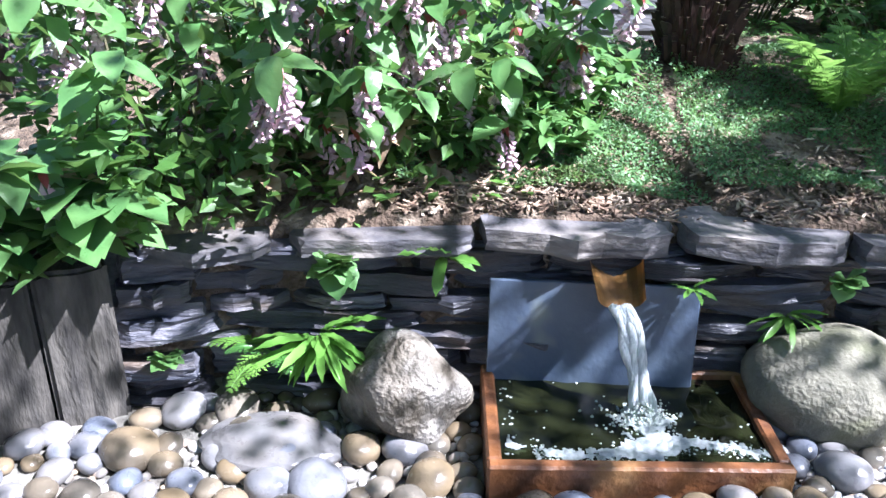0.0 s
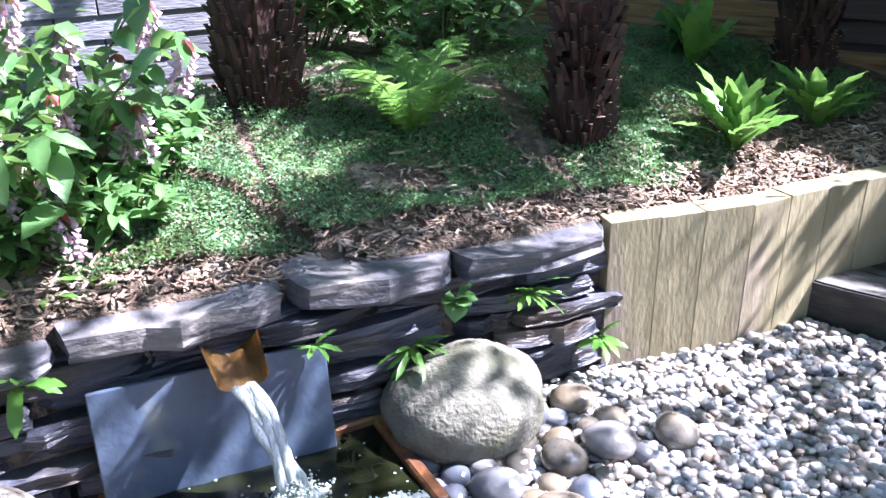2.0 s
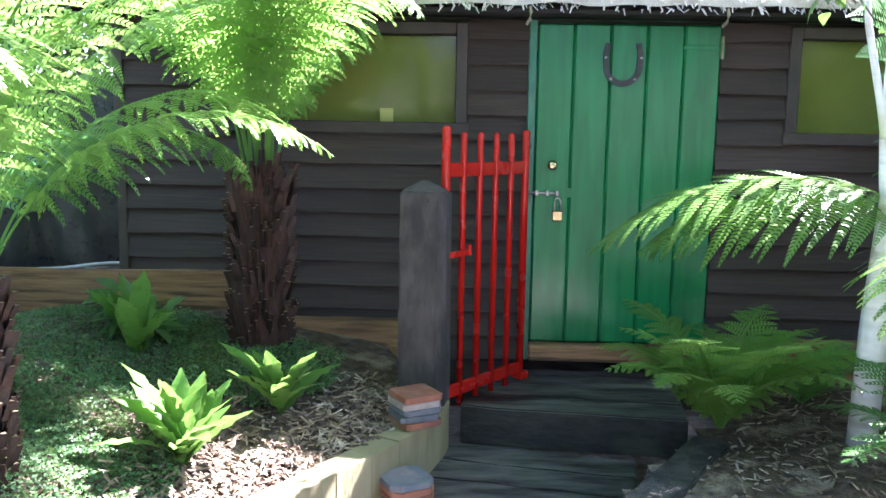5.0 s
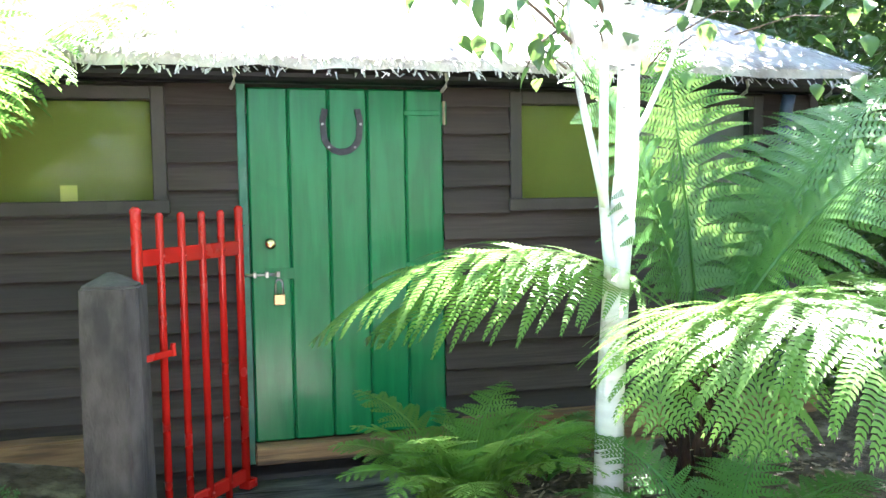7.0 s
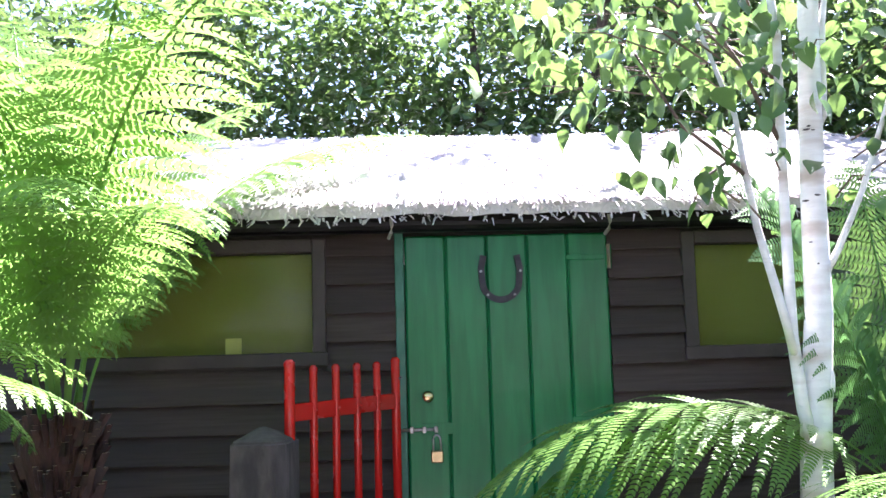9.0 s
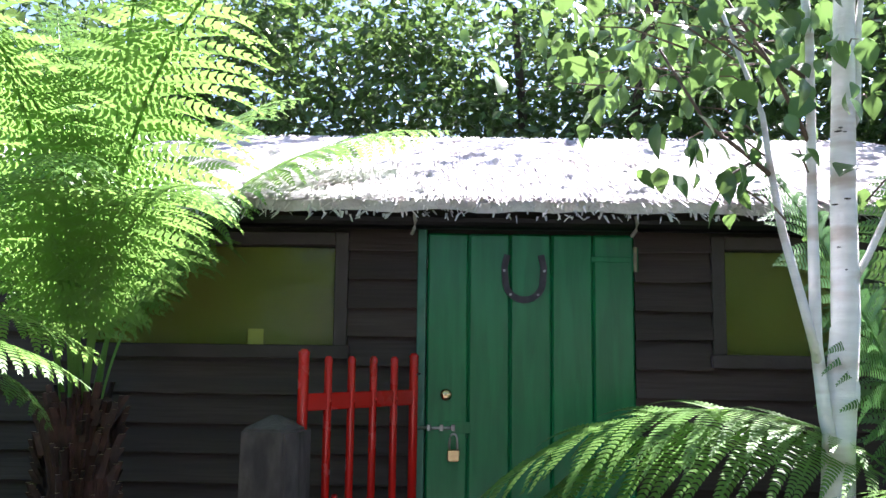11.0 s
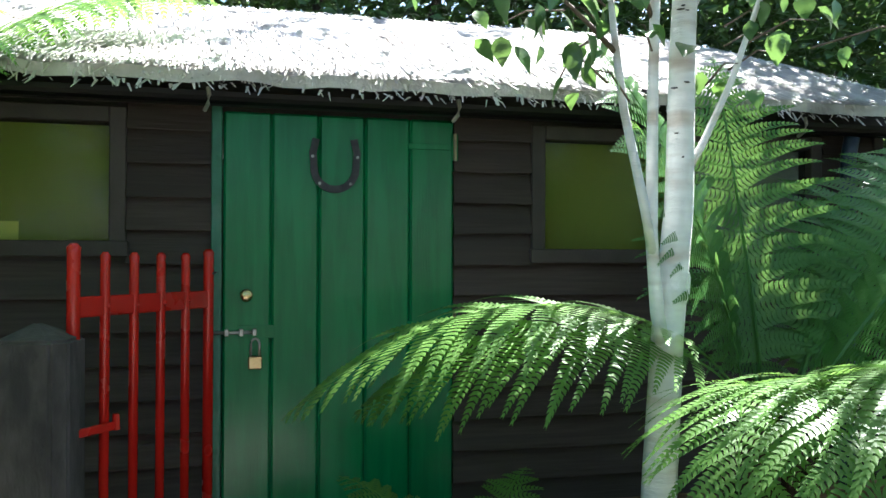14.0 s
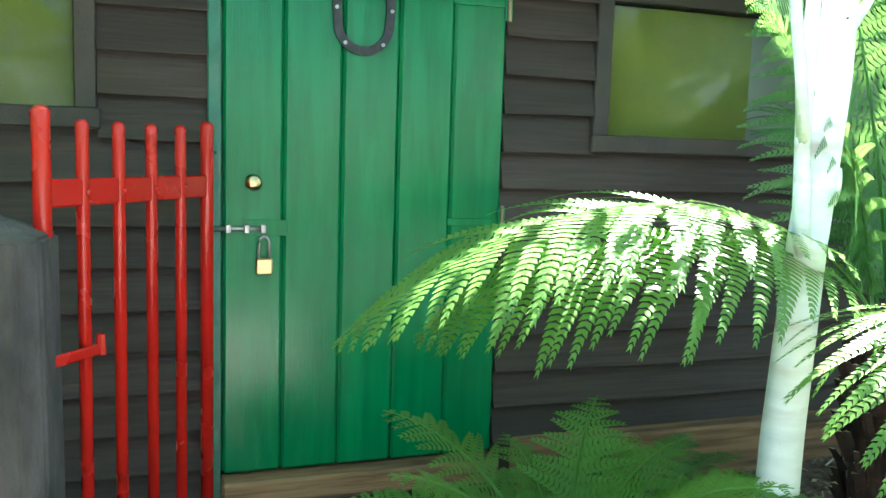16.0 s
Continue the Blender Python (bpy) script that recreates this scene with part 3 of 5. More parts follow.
part("shackle", tube([(math.cos(a) * 0.017, 0, (0.06 if 0 < i < 8 else 0.02) + math.sin(a) * 0.030) for i, a in enumerate(math.pi * k / 8 for k in range(9))], 0.0048, 8), M_STEEL, padlock, "steel shackle", True)
# horseshoe
shoe = thing("horseshoe", "old dark iron horseshoe nailed to the green door", "horseshoe", at=(0.465, -0.021, 2.135))
pts = [(math.cos(a) * 0.082, 0, math.sin(a) * 0.082) for a in (math.pi + math.pi * k / 14 for k in range(15))]
pts = [(-0.074, 0, 0.115), (-0.086, 0, 0.06)] + pts + [(0.086, 0, 0.06), (0.074, 0, 0.115)]
bm = bmesh.new()
row = []
for i, p in enumerate(pts):
    a, b = Vector(pts[max(0, i - 1)]), Vector(pts[min(len(pts) - 1, i + 1)])
    d = (b - a).normalized()
    n = Vector((d.z, 0, -d.x)) * 0.014
    p = Vector(p)
    row.append([bm.verts.new(q) for q in (p + n, p - n, p - n + Vector((0, -0.010, 0)), p + n + Vector((0, -0.010, 0)))])
for a, b in zip(row, row[1:]):
    for k in range(4):
        bm.faces.new((a[k], a[(k + 1) % 4], b[(k + 1) % 4], b[k]))
bm.faces.new(row[0]), bm.faces.new(row[-1][::-1])
bmesh.ops.recalc_face_normals(bm, faces=bm.faces)
part("iron", bm, M_IRON, shoe)
for x, zz in ((-0.088, 0.045), (0.088, 0.045), (-0.06, -0.06), (0.06, -0.06)):
    part("nail", tube([(x, -0.006, zz), (x, -0.016, zz)], 0.006, 8), M_STEEL, shoe, "bright nail head")
# threshold board
tagged(part("threshold_board", box(0.035, 0.955, -0.085, 0.03, 0.63, 0.712, 0.008), M_OAK), "bare brown wooden board below the green door", "board")
# base timbers of the wall
tagged(part("wall_plinth", box(1.02, 3.0, -0.10, -0.012, 0.45, 0.765, 0.01), M_OAK), "brown timber plinth under the boards beside the door", "beam")

# roof: slabs of thatch and their reeds
roof = tagged(new("thatched_roof"), "weathered grey reed thatch over the shed", "roof", kind="structure")
RX0, RX1, RY, RZ, EY, EZ = -2.45, 3.10, 1.25, 3.10, -0.30, 2.44
HIP = 0.55                     # how far the ridge stops short of the eave
bm = bmesh.new()
cols = []
NX = 70
for i in range(NX + 1):
    col = []
    for s in lin(0, 1, 8):
        x = RX0 + (RX1 - HIP * s - RX0) * i / NX
        yy, zz = EY + (RY - EY) * s, EZ + (RZ - EZ) * s
        col.append(bm.verts.new((x, yy + (rnd.uniform(-0.02, 0.02) if s == 0 else 0), zz + 0.016 * math.sin(s * math.pi) + 0.016 * noise.noise(Vector((x * 5, s * 6, 0))))))
    for s in lin(0, 1, 4):
        x = RX0 + (RX1 - HIP * (1 - s) - RX0) * i / NX
        col.append(bm.verts.new((x, RY + (2.85 - RY) * s, RZ + (EZ - RZ) * s)))
    cols.append(col)
for a, b in zip(cols, cols[1:]):
    for k in range(len(a) - 1):
        bm.faces.new((a[k], b[k], b[k + 1], a[k + 1]))
ext = bmesh.ops.extrude_face_region(bm, geom=bm.faces[:])
for v in ext["geom"]:
    if isinstance(v, bmesh.types.BMVert):
        v.co.z -= 0.045
bmesh.ops.recalc_face_normals(bm, faces=bm.faces)
part("thatch", bm, M_THATCH, roof)
V, F = [], []
g = random.Random(11)
for i in range(24000):
    s = g.random() ** 1.15
    x = g.uniform(RX0, RX1 + 0.02 - HIP * s)
    y, zz = EY + (RY - EY) * s, EZ + (RZ - EZ) * s + 0.016 * math.sin(s * math.pi) + 0.016
    ln = g.uniform(0.10, 0.30)
    if s * 1.68 < 0.12:
        ln = min(ln, s * 1.68 + g.uniform(0.0, 0.055))
    dx, w = g.gauss(0, 0.11) * ln, g.uniform(0.0014, 0.0036)
    lift = g.uniform(-0.004, 0.013)
    k = len(V)
    V += [(x - w, y, zz), (x + w, y, zz), (x + dx + w * 0.6, y - 0.92 * ln, zz - 0.39 * ln + lift), (x + dx - w * 0.6, y - 0.92 * ln, zz - 0.39 * ln + lift)]
    F.append((k, k + 1, k + 2, k + 3))
for i in range(700):     # loose reeds along the eave and the verge
    x = g.uniform(RX0, RX1)
    ln, w = g.uniform(0.02, 0.06), g.uniform(0.003, 0.007)
    k = len(V)
    y, zz = EY + g.uniform(0.0, 0.03), EZ - g.uniform(-0.02, 0.06)
    dx = g.gauss(0, 0.015)
    V += [(x - w, y, zz), (x + w, y, zz), (x + dx + w * 0.5, y - ln * 0.75, zz - ln * 0.7), (x + dx - w * 0.5, y - ln * 0.75, zz - ln * 0.7)]
    F.append((k, k + 1, k + 2, k + 3))
reeds = new("reeds", raw("reeds", V, F, M_THATCH))
reeds.parent = roof
tagged(reeds, kind="stuff")
tagged(part("fascia", box(WL - 0.1, WR + 0.02, -0.045, -0.01, 2.36, 2.45), M_FRAME), "dark fascia board under the thatch", "trim", kind="structure")
gut = thing("gutter", "black plastic rain gutter along the shed eave", "gutter")
bm = bmesh.new()
prof = [(-0.045 * math.cos(a), -0.045 * math.sin(a)) for a in (math.pi * k / 8 for k in range(9))]
a = [bm.verts.new((WL - 0.15, -0.105 + y, 2.40 + zz)) for y, zz in prof]
b = [bm.verts.new((WR + 0.06, -0.105 + y, 2.385 + zz)) for y, zz in prof]
for k in range(8):
    bm.faces.new((a[k], b[k], b[k + 1], a[k + 1]))
bmesh.ops.solidify(bm, geom=bm.faces[:], thickness=0.004)
part("channel", bm, M_BLACK, gut)
for x in (-1.9, -0.95, -0.015, 0.93, 2.50, 3.0):
    part("bracket", tube([(x, -0.158, 2.405), (x + 0.004, -0.163, 2.375), (x, -0.155, 2.345), (x - 0.012, -0.125, 2.325)], 0.0085, 6), M_BRACKET, gut, "pale metal gutter bracket")
tagged(part("downpipe", tube([(2.79, -0.10, 2.34), (2.79, -0.075, 2.25), (2.79, -0.06, 0.6)], 0.034, 12), M_PIPE, smooth=True), "blue-grey plastic downpipe on the shed wall", "pipe")

# ---- steps ----
def sleeper(p0, p1, depth, z0, z1, material, name="timber", parent=None, label="", bevel=0.008, shift=0.0, jit=0.006):
    """A beam whose front top edge runs from p0 to p1, with its depth behind it."""
    p0, p1 = Vector(p0), Vector(p1)
    d = (p1 - p0)
    L = d.length
    d.normalize()
    n = Vector((-d.y, d.x))
    bm = bmesh.new()
    segs = 6
    rows = []
    for i in range(segs + 1):
        c = p0 + d * (L * i / segs)
        j = [rnd.uniform(-jit, jit) for _ in range(4)]
        rows.append([bm.verts.new((q.x, q.y, zz)) for q, zz in ((c + n * (shift + j[0]), z0), (c + n * (shift + j[0]), z1 + j[1]), (c + n * (shift + depth), z1 + j[2]), (c + n * (shift + depth), z0))])
    for a, b in zip(rows, rows[1:]):
        for k in range(4):
            bm.faces.new((a[k], a[(k + 1) % 4], b[(k + 1) % 4], b[k]))
    bm.faces.new(rows[0][::-1]), bm.faces.new(rows[-1])
    bmesh.ops.recalc_face_normals(bm, faces=bm.faces)
    es = [e for e in bm.edges if len(e.link_faces) == 2 and e.calc_face_angle(0) > 0.8]
    bmesh.ops.bevel(bm, geom=es, offset=bevel, segments=2, affect="EDGES")
    return part(name, bm, material, parent, label)
stairs = tagged(new("garden_steps"), "three worn dark railway-sleeper garden steps", "steps", kind="structure")
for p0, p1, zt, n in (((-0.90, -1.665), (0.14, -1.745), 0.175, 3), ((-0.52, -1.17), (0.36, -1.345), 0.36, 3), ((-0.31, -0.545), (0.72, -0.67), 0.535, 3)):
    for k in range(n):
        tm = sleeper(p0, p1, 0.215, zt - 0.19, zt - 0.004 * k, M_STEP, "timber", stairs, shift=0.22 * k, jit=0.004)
        # sides get black stain, with the risers' shade put into the colour too
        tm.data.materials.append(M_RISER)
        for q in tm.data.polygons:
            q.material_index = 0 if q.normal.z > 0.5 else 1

# ---- upright sleepers and slate wall ----
low = tagged(new("wall_sleepers"), "retaining wall of upright weathered oak sleepers", "wall", kind="structure")
s0 = sum(math.dist(a, b) for a, b in zip(LINE[:5], LINE[1:6]))
s, i = s0 + 0.004, 0
while s < S_END - 0.02:
    w = (0.205, 0.185, 0.215, 0.19, 0.20, 0.21)[i % 6]
    a, _ = along(s)
    b, _ = along(min(s + w - 0.001, S_END))
    sleeper((a.x, a.y), (b.x, b.y), 0.11, -0.15, 0.577 + (0.003, 0.0, 0.002, -0.002)[i % 4], M_SLEEP, "sleeper", low, bevel=0.002, jit=0.001)
    s += w
    i += 1
lowl = tagged(new("wall_sleepers_left"), "upright split grey sleepers holding up the shrub bed", "wall", kind="structure")
for k in range(6):
    y1 = -5.16 - 0.235 * k
    o = 0.02 * math.sin(k * 2.3)
    sleeper((-2.80 + o, y1 - 0.225), (-2.80 + o, y1), 0.13, -0.2, 0.50 + 0.02 * math.sin(k * 3), M_SLEEPW, "sleeper", lowl, bevel=0.014)

slate = tagged(new("wall_slate"), "dry-stone retaining wall of thin blue-grey slates", "wall", kind="structure")
for i in range(5):       # dark core behind the stones
    a, b = Vector(LINE[i]), Vector(LINE[i + 1])
    sleeper((a.x, a.y), (b.x, b.y), 0.10, -0.25, 0.46, M_BARK, "core", slate, shift=0.14, bevel=0.002)
def slate_meshes(material, nm, ledge=1.0):
    out = []
    for k in range(14):
        me = bpy.data.meshes.new(nm)
        slab(1, 1, 1, k, ledge).to_mesh(me)
        me.materials.append(material)
        out.append(me)
    return out
SL, CO, SLB = slate_meshes(M_SLATE, "stone"), slate_meshes(M_COPING, "coping_stone", 0.4), slate_meshes(M_SLATEB, "stone")
g = random.Random(5)
z = -0.16
while z < 0.475:
    h = g.choice((0.035, 0.05, 0.065, 0.085, 0.10))
    h = min(h, 0.49 - z)
    s = g.uniform(-0.2, 0)
    while s < s0:
        L = g.uniform(0.22, 0.75)
        mid, w = along(max(0.02, min(s + L / 2, s0 - L / 3)))
        n = Vector((w.y, -w.x))
        q = mid - n * (0.10 - g.uniform(-0.045, 0.040))
        piece("stone", g.choice(SL), slate, pose(q.x, q.y, z + h / 2, rx=g.uniform(-3, 3), ry=g.uniform(-2.5, 2.5), rz=math.degrees(math.atan2(w.y, w.x)) + g.uniform(-4, 4)) @ Matrix.Diagonal((L, g.uniform(0.20, 0.28), h * 0.90, 1)))
        s += L * 0.95
    z += h * 0.97
for a, b, dz, th in ((0.06, 0.49, -0.02, 0.06), (0.55, 1.17, -0.025, 0.065), (1.19, 1.83, 0.004, 0.095), (1.845, 2.41, 0.006, 0.09), (2.42, s0 - 0.005, 0.0, 0.085)):
    p, w = along((a + b) / 2)
    n = Vector((w.y, -w.x))
    q = p - n * 0.085
    piece("coping_stone", CO[int(a * 10) % 14], slate, pose(q.x, q.y, 0.525 + dz, rx=g.uniform(-2, 4), ry=g.uniform(-1.5, 1.5), rz=math.degrees(math.atan2(w.y, w.x))) @ Matrix.Diagonal((b - a + 0.03, 0.35, th * 0.85, 1)))

# right-hand side of the steps: pillar slate, stacked slates, sleeper curb
curb = sleeper((0.13, -1.715), (0.70, -0.83), -0.16, 0.05, 0.525, M_SLEEPW, "sleeper_curb")
tagged(curb, "weathered sleeper curb with moss along the steps", "curb")
bm = stone(0.22, 0.10, 0.62, 3, 0.10, 3)
pil = part("slate_pillar", bm, M_SLATEB)
for v in pil.data.vertices:
    v.co.y = max(-0.035, min(0.035, v.co.y))
    v.co.z = max(-0.27, min(0.27, v.co.z * 1.15))
    v.co.x = max(-0.105, min(0.105, v.co.x * 1.25))
pil.matrix_basis = pose(0.215, -1.80, 0.235, ry=3, rz=-4)
tagged(pil, "upright slab of blue-grey slate beside the steps", "slate")
slr = tagged(new("wall_slate_right"), "low dry-stone wall of stacked blue slates", "wall", kind="structure")
z = -0.05
while z < 0.47:
    h = g.choice((0.03, 0.04, 0.05, 0.06))
    x = 0.34 + g.uniform(-0.02, 0.02)
    while x < 3.4:
        L = g.uniform(0.18, 0.5)
        piece("stone", g.choice(SLB), slr, pose(x + L / 2, -1.70 + g.uniform(-0.02, 0.02) + 0.02 * x, z + h / 2, ry=g.uniform(-3, 3), rz=g.uniform(-5, 7)) @ Matrix.Diagonal((L, 0.26, h * 1.05, 1)))
        x += L * 0.98
    z += h * 0.98
for x, L in ((0.36, 0.62), (0.99, 0.5), (1.5, 0.55), (2.06, 0.5)):
    piece("coping_stone", SLB[int(x * 9) % 14], slr, pose(x + L / 2, -1.69 + 0.02 * x, 0.50, ry=1, rz=2) @ Matrix.Diagonal((L, 0.34, 0.05, 1)))

# ---- gate and post ----
HX, HY, GX, GY = -0.010, -0.085, -0.395, -0.59
glen = math.dist((HX, HY), (GX, GY))
gate = thing("garden_gate", "red painted metal garden gate standing ajar by the door", "gate", at=(HX, HY, 0), rz=math.degrees(math.atan2(GY - HY, GX - HX)))
def bar(x, z0, z1, r, name):
    n = 5
    pts = [(x, 0, z0), (x, 0, z1 - 0.03), (x, 0, z1 - 0.012), (x, 0, z1)]
    return part(name, tube(pts, [r, r, r * 1.08, r * 0.55], 12), M_RED, gate, smooth=True)
bar(0.0, 0.56, 1.815, 0.019, "hinge_post")
bar(glen, 0.50, 1.825, 0.020, "stile")
for k in range(1, 5):
    bar(glen * k / 5, 0.52, 1.80, 0.0155, "bar")
for zz, hh in ((1.63, 0.032), (0.60, 0.030)):
    part("rail", box(-0.01, glen + 0.01, -0.010, 0.010, zz - hh, zz + hh, 0.004), M_RED, gate)
    for k in range(1, 5):
        part("rivet", tube([(glen * k / 5, 0.018, zz), (glen * k / 5, 0.024, zz)], [0.008, 0.004], 8), M_RED, gate)
part("latch", box(glen - 0.16, glen + 0.02, 0.012, 0.026, 1.235, 1.262, 0.004), M_RED, gate, "red latch bar")
part("latch_knob", tube([(glen - 0.155, 0.02, 1.235), (glen - 0.155, 0.022, 1.285)], [0.014, 0.010], 8), M_RED, gate)
part("hinge_wire", tube([(-0.02, -0.035, 1.725), (-0.03, 0.01, 1.728), (0.02, 0.035, 1.725)], 0.004, 6), M_IRON, gate, "dark wire round the hinge post")
part("foot", box(-0.045, 0.02, -0.03, 0.03, 0.535, 0.575, 0.004), M_RED, gate, "red hinge foot")

post = thing("gate_post", "grey weathered wooden gate post with a pointed top", "post", at=(-0.478, -0.625, 0), rz=-8)
bm = bmesh.new()
w = 0.105
o = [(-w, -w), (w * 0.62, -w), (w, -w * 0.6), (w, w), (-w, w)]
rows = [[bm.verts.new((x * k, y * k, zz)) for x, y in o] for zz, k in ((0.30, 1.0), (0.9, 0.99), (1.540, 0.96))]
top = bm.verts.new((-0.02, 0.02, 1.592))
for a, b in zip(rows, rows[1:]):
    for k in range(5):
        bm.faces.new((a[k], a[(k + 1) % 5], b[(k + 1) % 5], b[k]))
for k in range(5):
    bm.faces.new((rows[2][k], rows[2][(k + 1) % 5], top))
bmesh.ops.bevel(bm, geom=[e for e in bm.edges if len(e.link_faces) == 2], offset=0.008, segments=2, affect="EDGES")
bmesh.ops.subdivide_edges(bm, edges=bm.edges[:], cuts=1)
for v in bm.verts:
    v.co += Vector((1, 1, 0)) * noise.noise(v.co * 6) * 0.004
part("shaft", bm, M_POST, post)

# tile stacks
def tiles(name, p, n, colours, size, label, rz, cut=0.25):
    t = thing(name, label, "tiles", at=p, rz=rz)
    for k in range(n):
        c = cut * size
        h = size / 2
        o = [(-h + c, -h), (h - c, -h), (h, -h + c), (h, h - c), (h - c, h), (-h + c, h), (-h, h - c), (-h, -h + c)]
        bm = prism([(x, y) for x, y in o], 0, 0.026, bevel=0.0025)
        ob = part("tile", bm, {"r": M_TILE_R, "b": M_TILE_B, "p": M_TILE_P}[colours[k % len(colours)]], t)
        ob.matrix_basis = pose(rnd.uniform(-0.006, 0.006), rnd.uniform(-0.006, 0.006), 0.0275 * k, rz=rnd.uniform(-7, 7))
    return t
tiles("tile_stack", (-0.51, -1.25, 0.178), 11, "rbprbbrbrrb", 0.185, "tall stack of red and blue quarry tiles on the step", 25, 0.18)
tiles("tile_stack", (-0.50, -0.93, 0.582), 5, "rbbpr", 0.175, "short stack of quarry tiles on the sleeper wall", 30, 0.08)

# ---- water trough ----
TC, TA = Vector((-1.90, -3.76)), math.degrees(math.atan2(0.85, 0.46))
trough = thing("water_trough", "rusty iron trough brimming with dark water", "trough", at=(TC.x, TC.y, 0), rz=TA)
TL, TW = 0.92, 0.56
t = 0.045
for b in ((-TL / 2, TL / 2, -TW / 2, -TW / 2 + t, -0.32, 0.05), (-TL / 2, TL / 2, TW / 2 - t, TW / 2, -0.32, 0.05), (-TL / 2, -TL / 2 + t, -TW / 2 + t, TW / 2 - t, -0.32, 0.048), (TL / 2 - t, TL / 2, -TW / 2 + t, TW / 2 - t, -0.32, 0.048)):
    part("side_wall", box(*b, 0.008), M_COPPER, trough)
part("base", box(-TL / 2 + t, TL / 2 - t, -TW / 2 + t, TW / 2 - t, -0.32, -0.28, 0), M_COPPER, trough)
water = part("water_surface", bmesh.new(), M_WATER, trough, "dark greenish water")
V, F = [], []
NXW, NYW = 46, 28
for i in range(NXW + 1):
    for j in range(NYW + 1):
        x, y = (i / NXW - 0.5) * (TL - 0.09), (j / NYW - 0.5) * (TW - 0.09)
        d = math.hypot(x - 0.10, y - 0.02)
        V.append((x, y, 0.022 + 0.006 * math.sin(d * 55) * math.exp(-d * 4) + 0.004 * noise.noise(Vector((x * 14, y * 14, 0)))))
for i in range(NXW):
    for j in range(NYW):
        a = i * (NYW + 1) + j
        F.append((a, a + NYW + 1, a + NYW + 2, a + 1))
water.data = raw("water_surface", V, F, M_WATER, True)

WN = Vector((0.85, -0.52))                     # out of the slate wall
# slate splash panel, leaning on the wall
pan = part("slate_panel", box(-0.355, 0.355, -0.012, 0.012, -0.20, 0.20, 0.004), M_PANEL)
pan.matrix_basis = pose(-2.155, -3.72, 0.185, rz=math.degrees(math.atan2(0.60, 0.37))) @ pose(0, 0, 0, rx=-9)
tagged(pan, "smooth blue slate panel leaning behind the water trough", "panel")
# spout
SP = Vector((-2.190, -3.630, 0.488))
sp = thing("water_spout", "half-round ochre spout jutting from the slate wall", "spout")
bm = bmesh.new()
ways = Vector((0.80, -0.46, -0.40)).normalized()
lat = Vector((0.52, 0.85, 0)).normalized()
upv = lat.cross(ways).normalized()
upv = upv if upv.z > 0 else -upv
rows = []
for s in (-0.12, 0.0, 0.12, 0.225):
    c = SP + ways * s
    k = 1.05 - 0.30 * (s + 0.12) / 0.38
    rows.append([bm.verts.new(c + lat * (0.098 * k * math.cos(a)) - upv * (0.080 * k * math.sin(a) - 0.02)) for a in (math.pi * q / 10 for q in range(11))])
for a, b in zip(rows, rows[1:]):
    for q in range(10):
        bm.faces.new((a[q], a[q + 1], b[q + 1], b[q]))
bmesh.ops.solidify(bm, geom=bm.faces[:], thickness=0.012)
part("gutter", bm, M_SPOUT, sp)
# falling water
lip = SP + ways * 0.22 - upv * 0.03
fall = thing("falling_water", "white stream of water falling from the spout into the trough", "water")
hit = Vector((-1.885, -3.70, 0.03))
for q in range(7):
    off = (q - 3) * 0.009
    pts, rad = [], []
    for i in range(13):
        s = i / 12
        p = lip.lerp(hit, s)
        p.z = lip.z + (hit.z - lip.z) * (0.18 * s + 0.82 * s * s)
        p += lat * (off * (1 - 0.15 * s) + 0.016 * s * math.sin(9 * s + q * 1.9)) + Vector((0.5, -0.3, 0)) * 0.008 * math.sin(11 * s + q)
        pts.append(p)
        rad.append(0.013 + 0.006 * math.sin(14 * s + q * 2.2) * s)
    part("strand", tube(pts, rad, 7), M_STREAM, fall, smooth=True)
g = random.Random(3)
foam = thing("foam", "white foam and bubbles where the water lands", "foam", at=(0, 0, 0))
def on_water(x, y):
    v = Matrix.Rotation(radians(TA), 3, "Z") @ Vector((x, y, 0))
    return Vector((TC.x + v.x, TC.y + v.y, 0.024))
V, F = [], []
def bubble(p, r, fl=0.6):
    k = len(V)
    n = 7
    V.append((p.x, p.y, p.z + r * fl))
    for rr, hh in ((0.65, 0.62), (1.0, 0.0)):
        for a in range(n):
            t = 2 * math.pi * a / n
            V.append((p.x + r * rr * math.cos(t), p.y + r * rr * math.sin(t), p.z + r * fl * hh))
    for a in range(n):
        F.append((k, k + 1 + a, k + 1 + (a + 1) % n))
        F.append((k + 1 + a, k + 1 + n + a, k + 1 + n + (a + 1) % n, k + 1 + (a + 1) % n))
for i in range(1700):
    u = g.random()
    if u < 0.55:
        a, d = g.uniform(0, 6.3), abs(g.gauss(0, 0.06))
        p = on_water(0.06 + d * math.cos(a), d * 0.8 * math.sin(a))
        p.z += max(0, 0.075 - d * 0.9) * g.random() ** 1.5
        bubble(p, g.uniform(0.0015, 0.007), 1.0)
    elif u < 0.97:
        x = g.uniform(-0.32, 0.42)
        w = 0.016 + 0.02 * (0.5 + 0.5 * math.sin(x * 13 + 1))
        bubble(on_water(x, -0.165 + 0.035 * math.sin(x * 9) + g.gauss(0, w)), g.uniform(0.0015, 0.006), 0.3)
    else:
        bubble(on_water(g.choice((g.gauss(-0.38, 0.02), g.uniform(-0.4, 0.4))), g.uniform(-0.2, 0.22)), g.uniform(0.002, 0.006), 0.3)
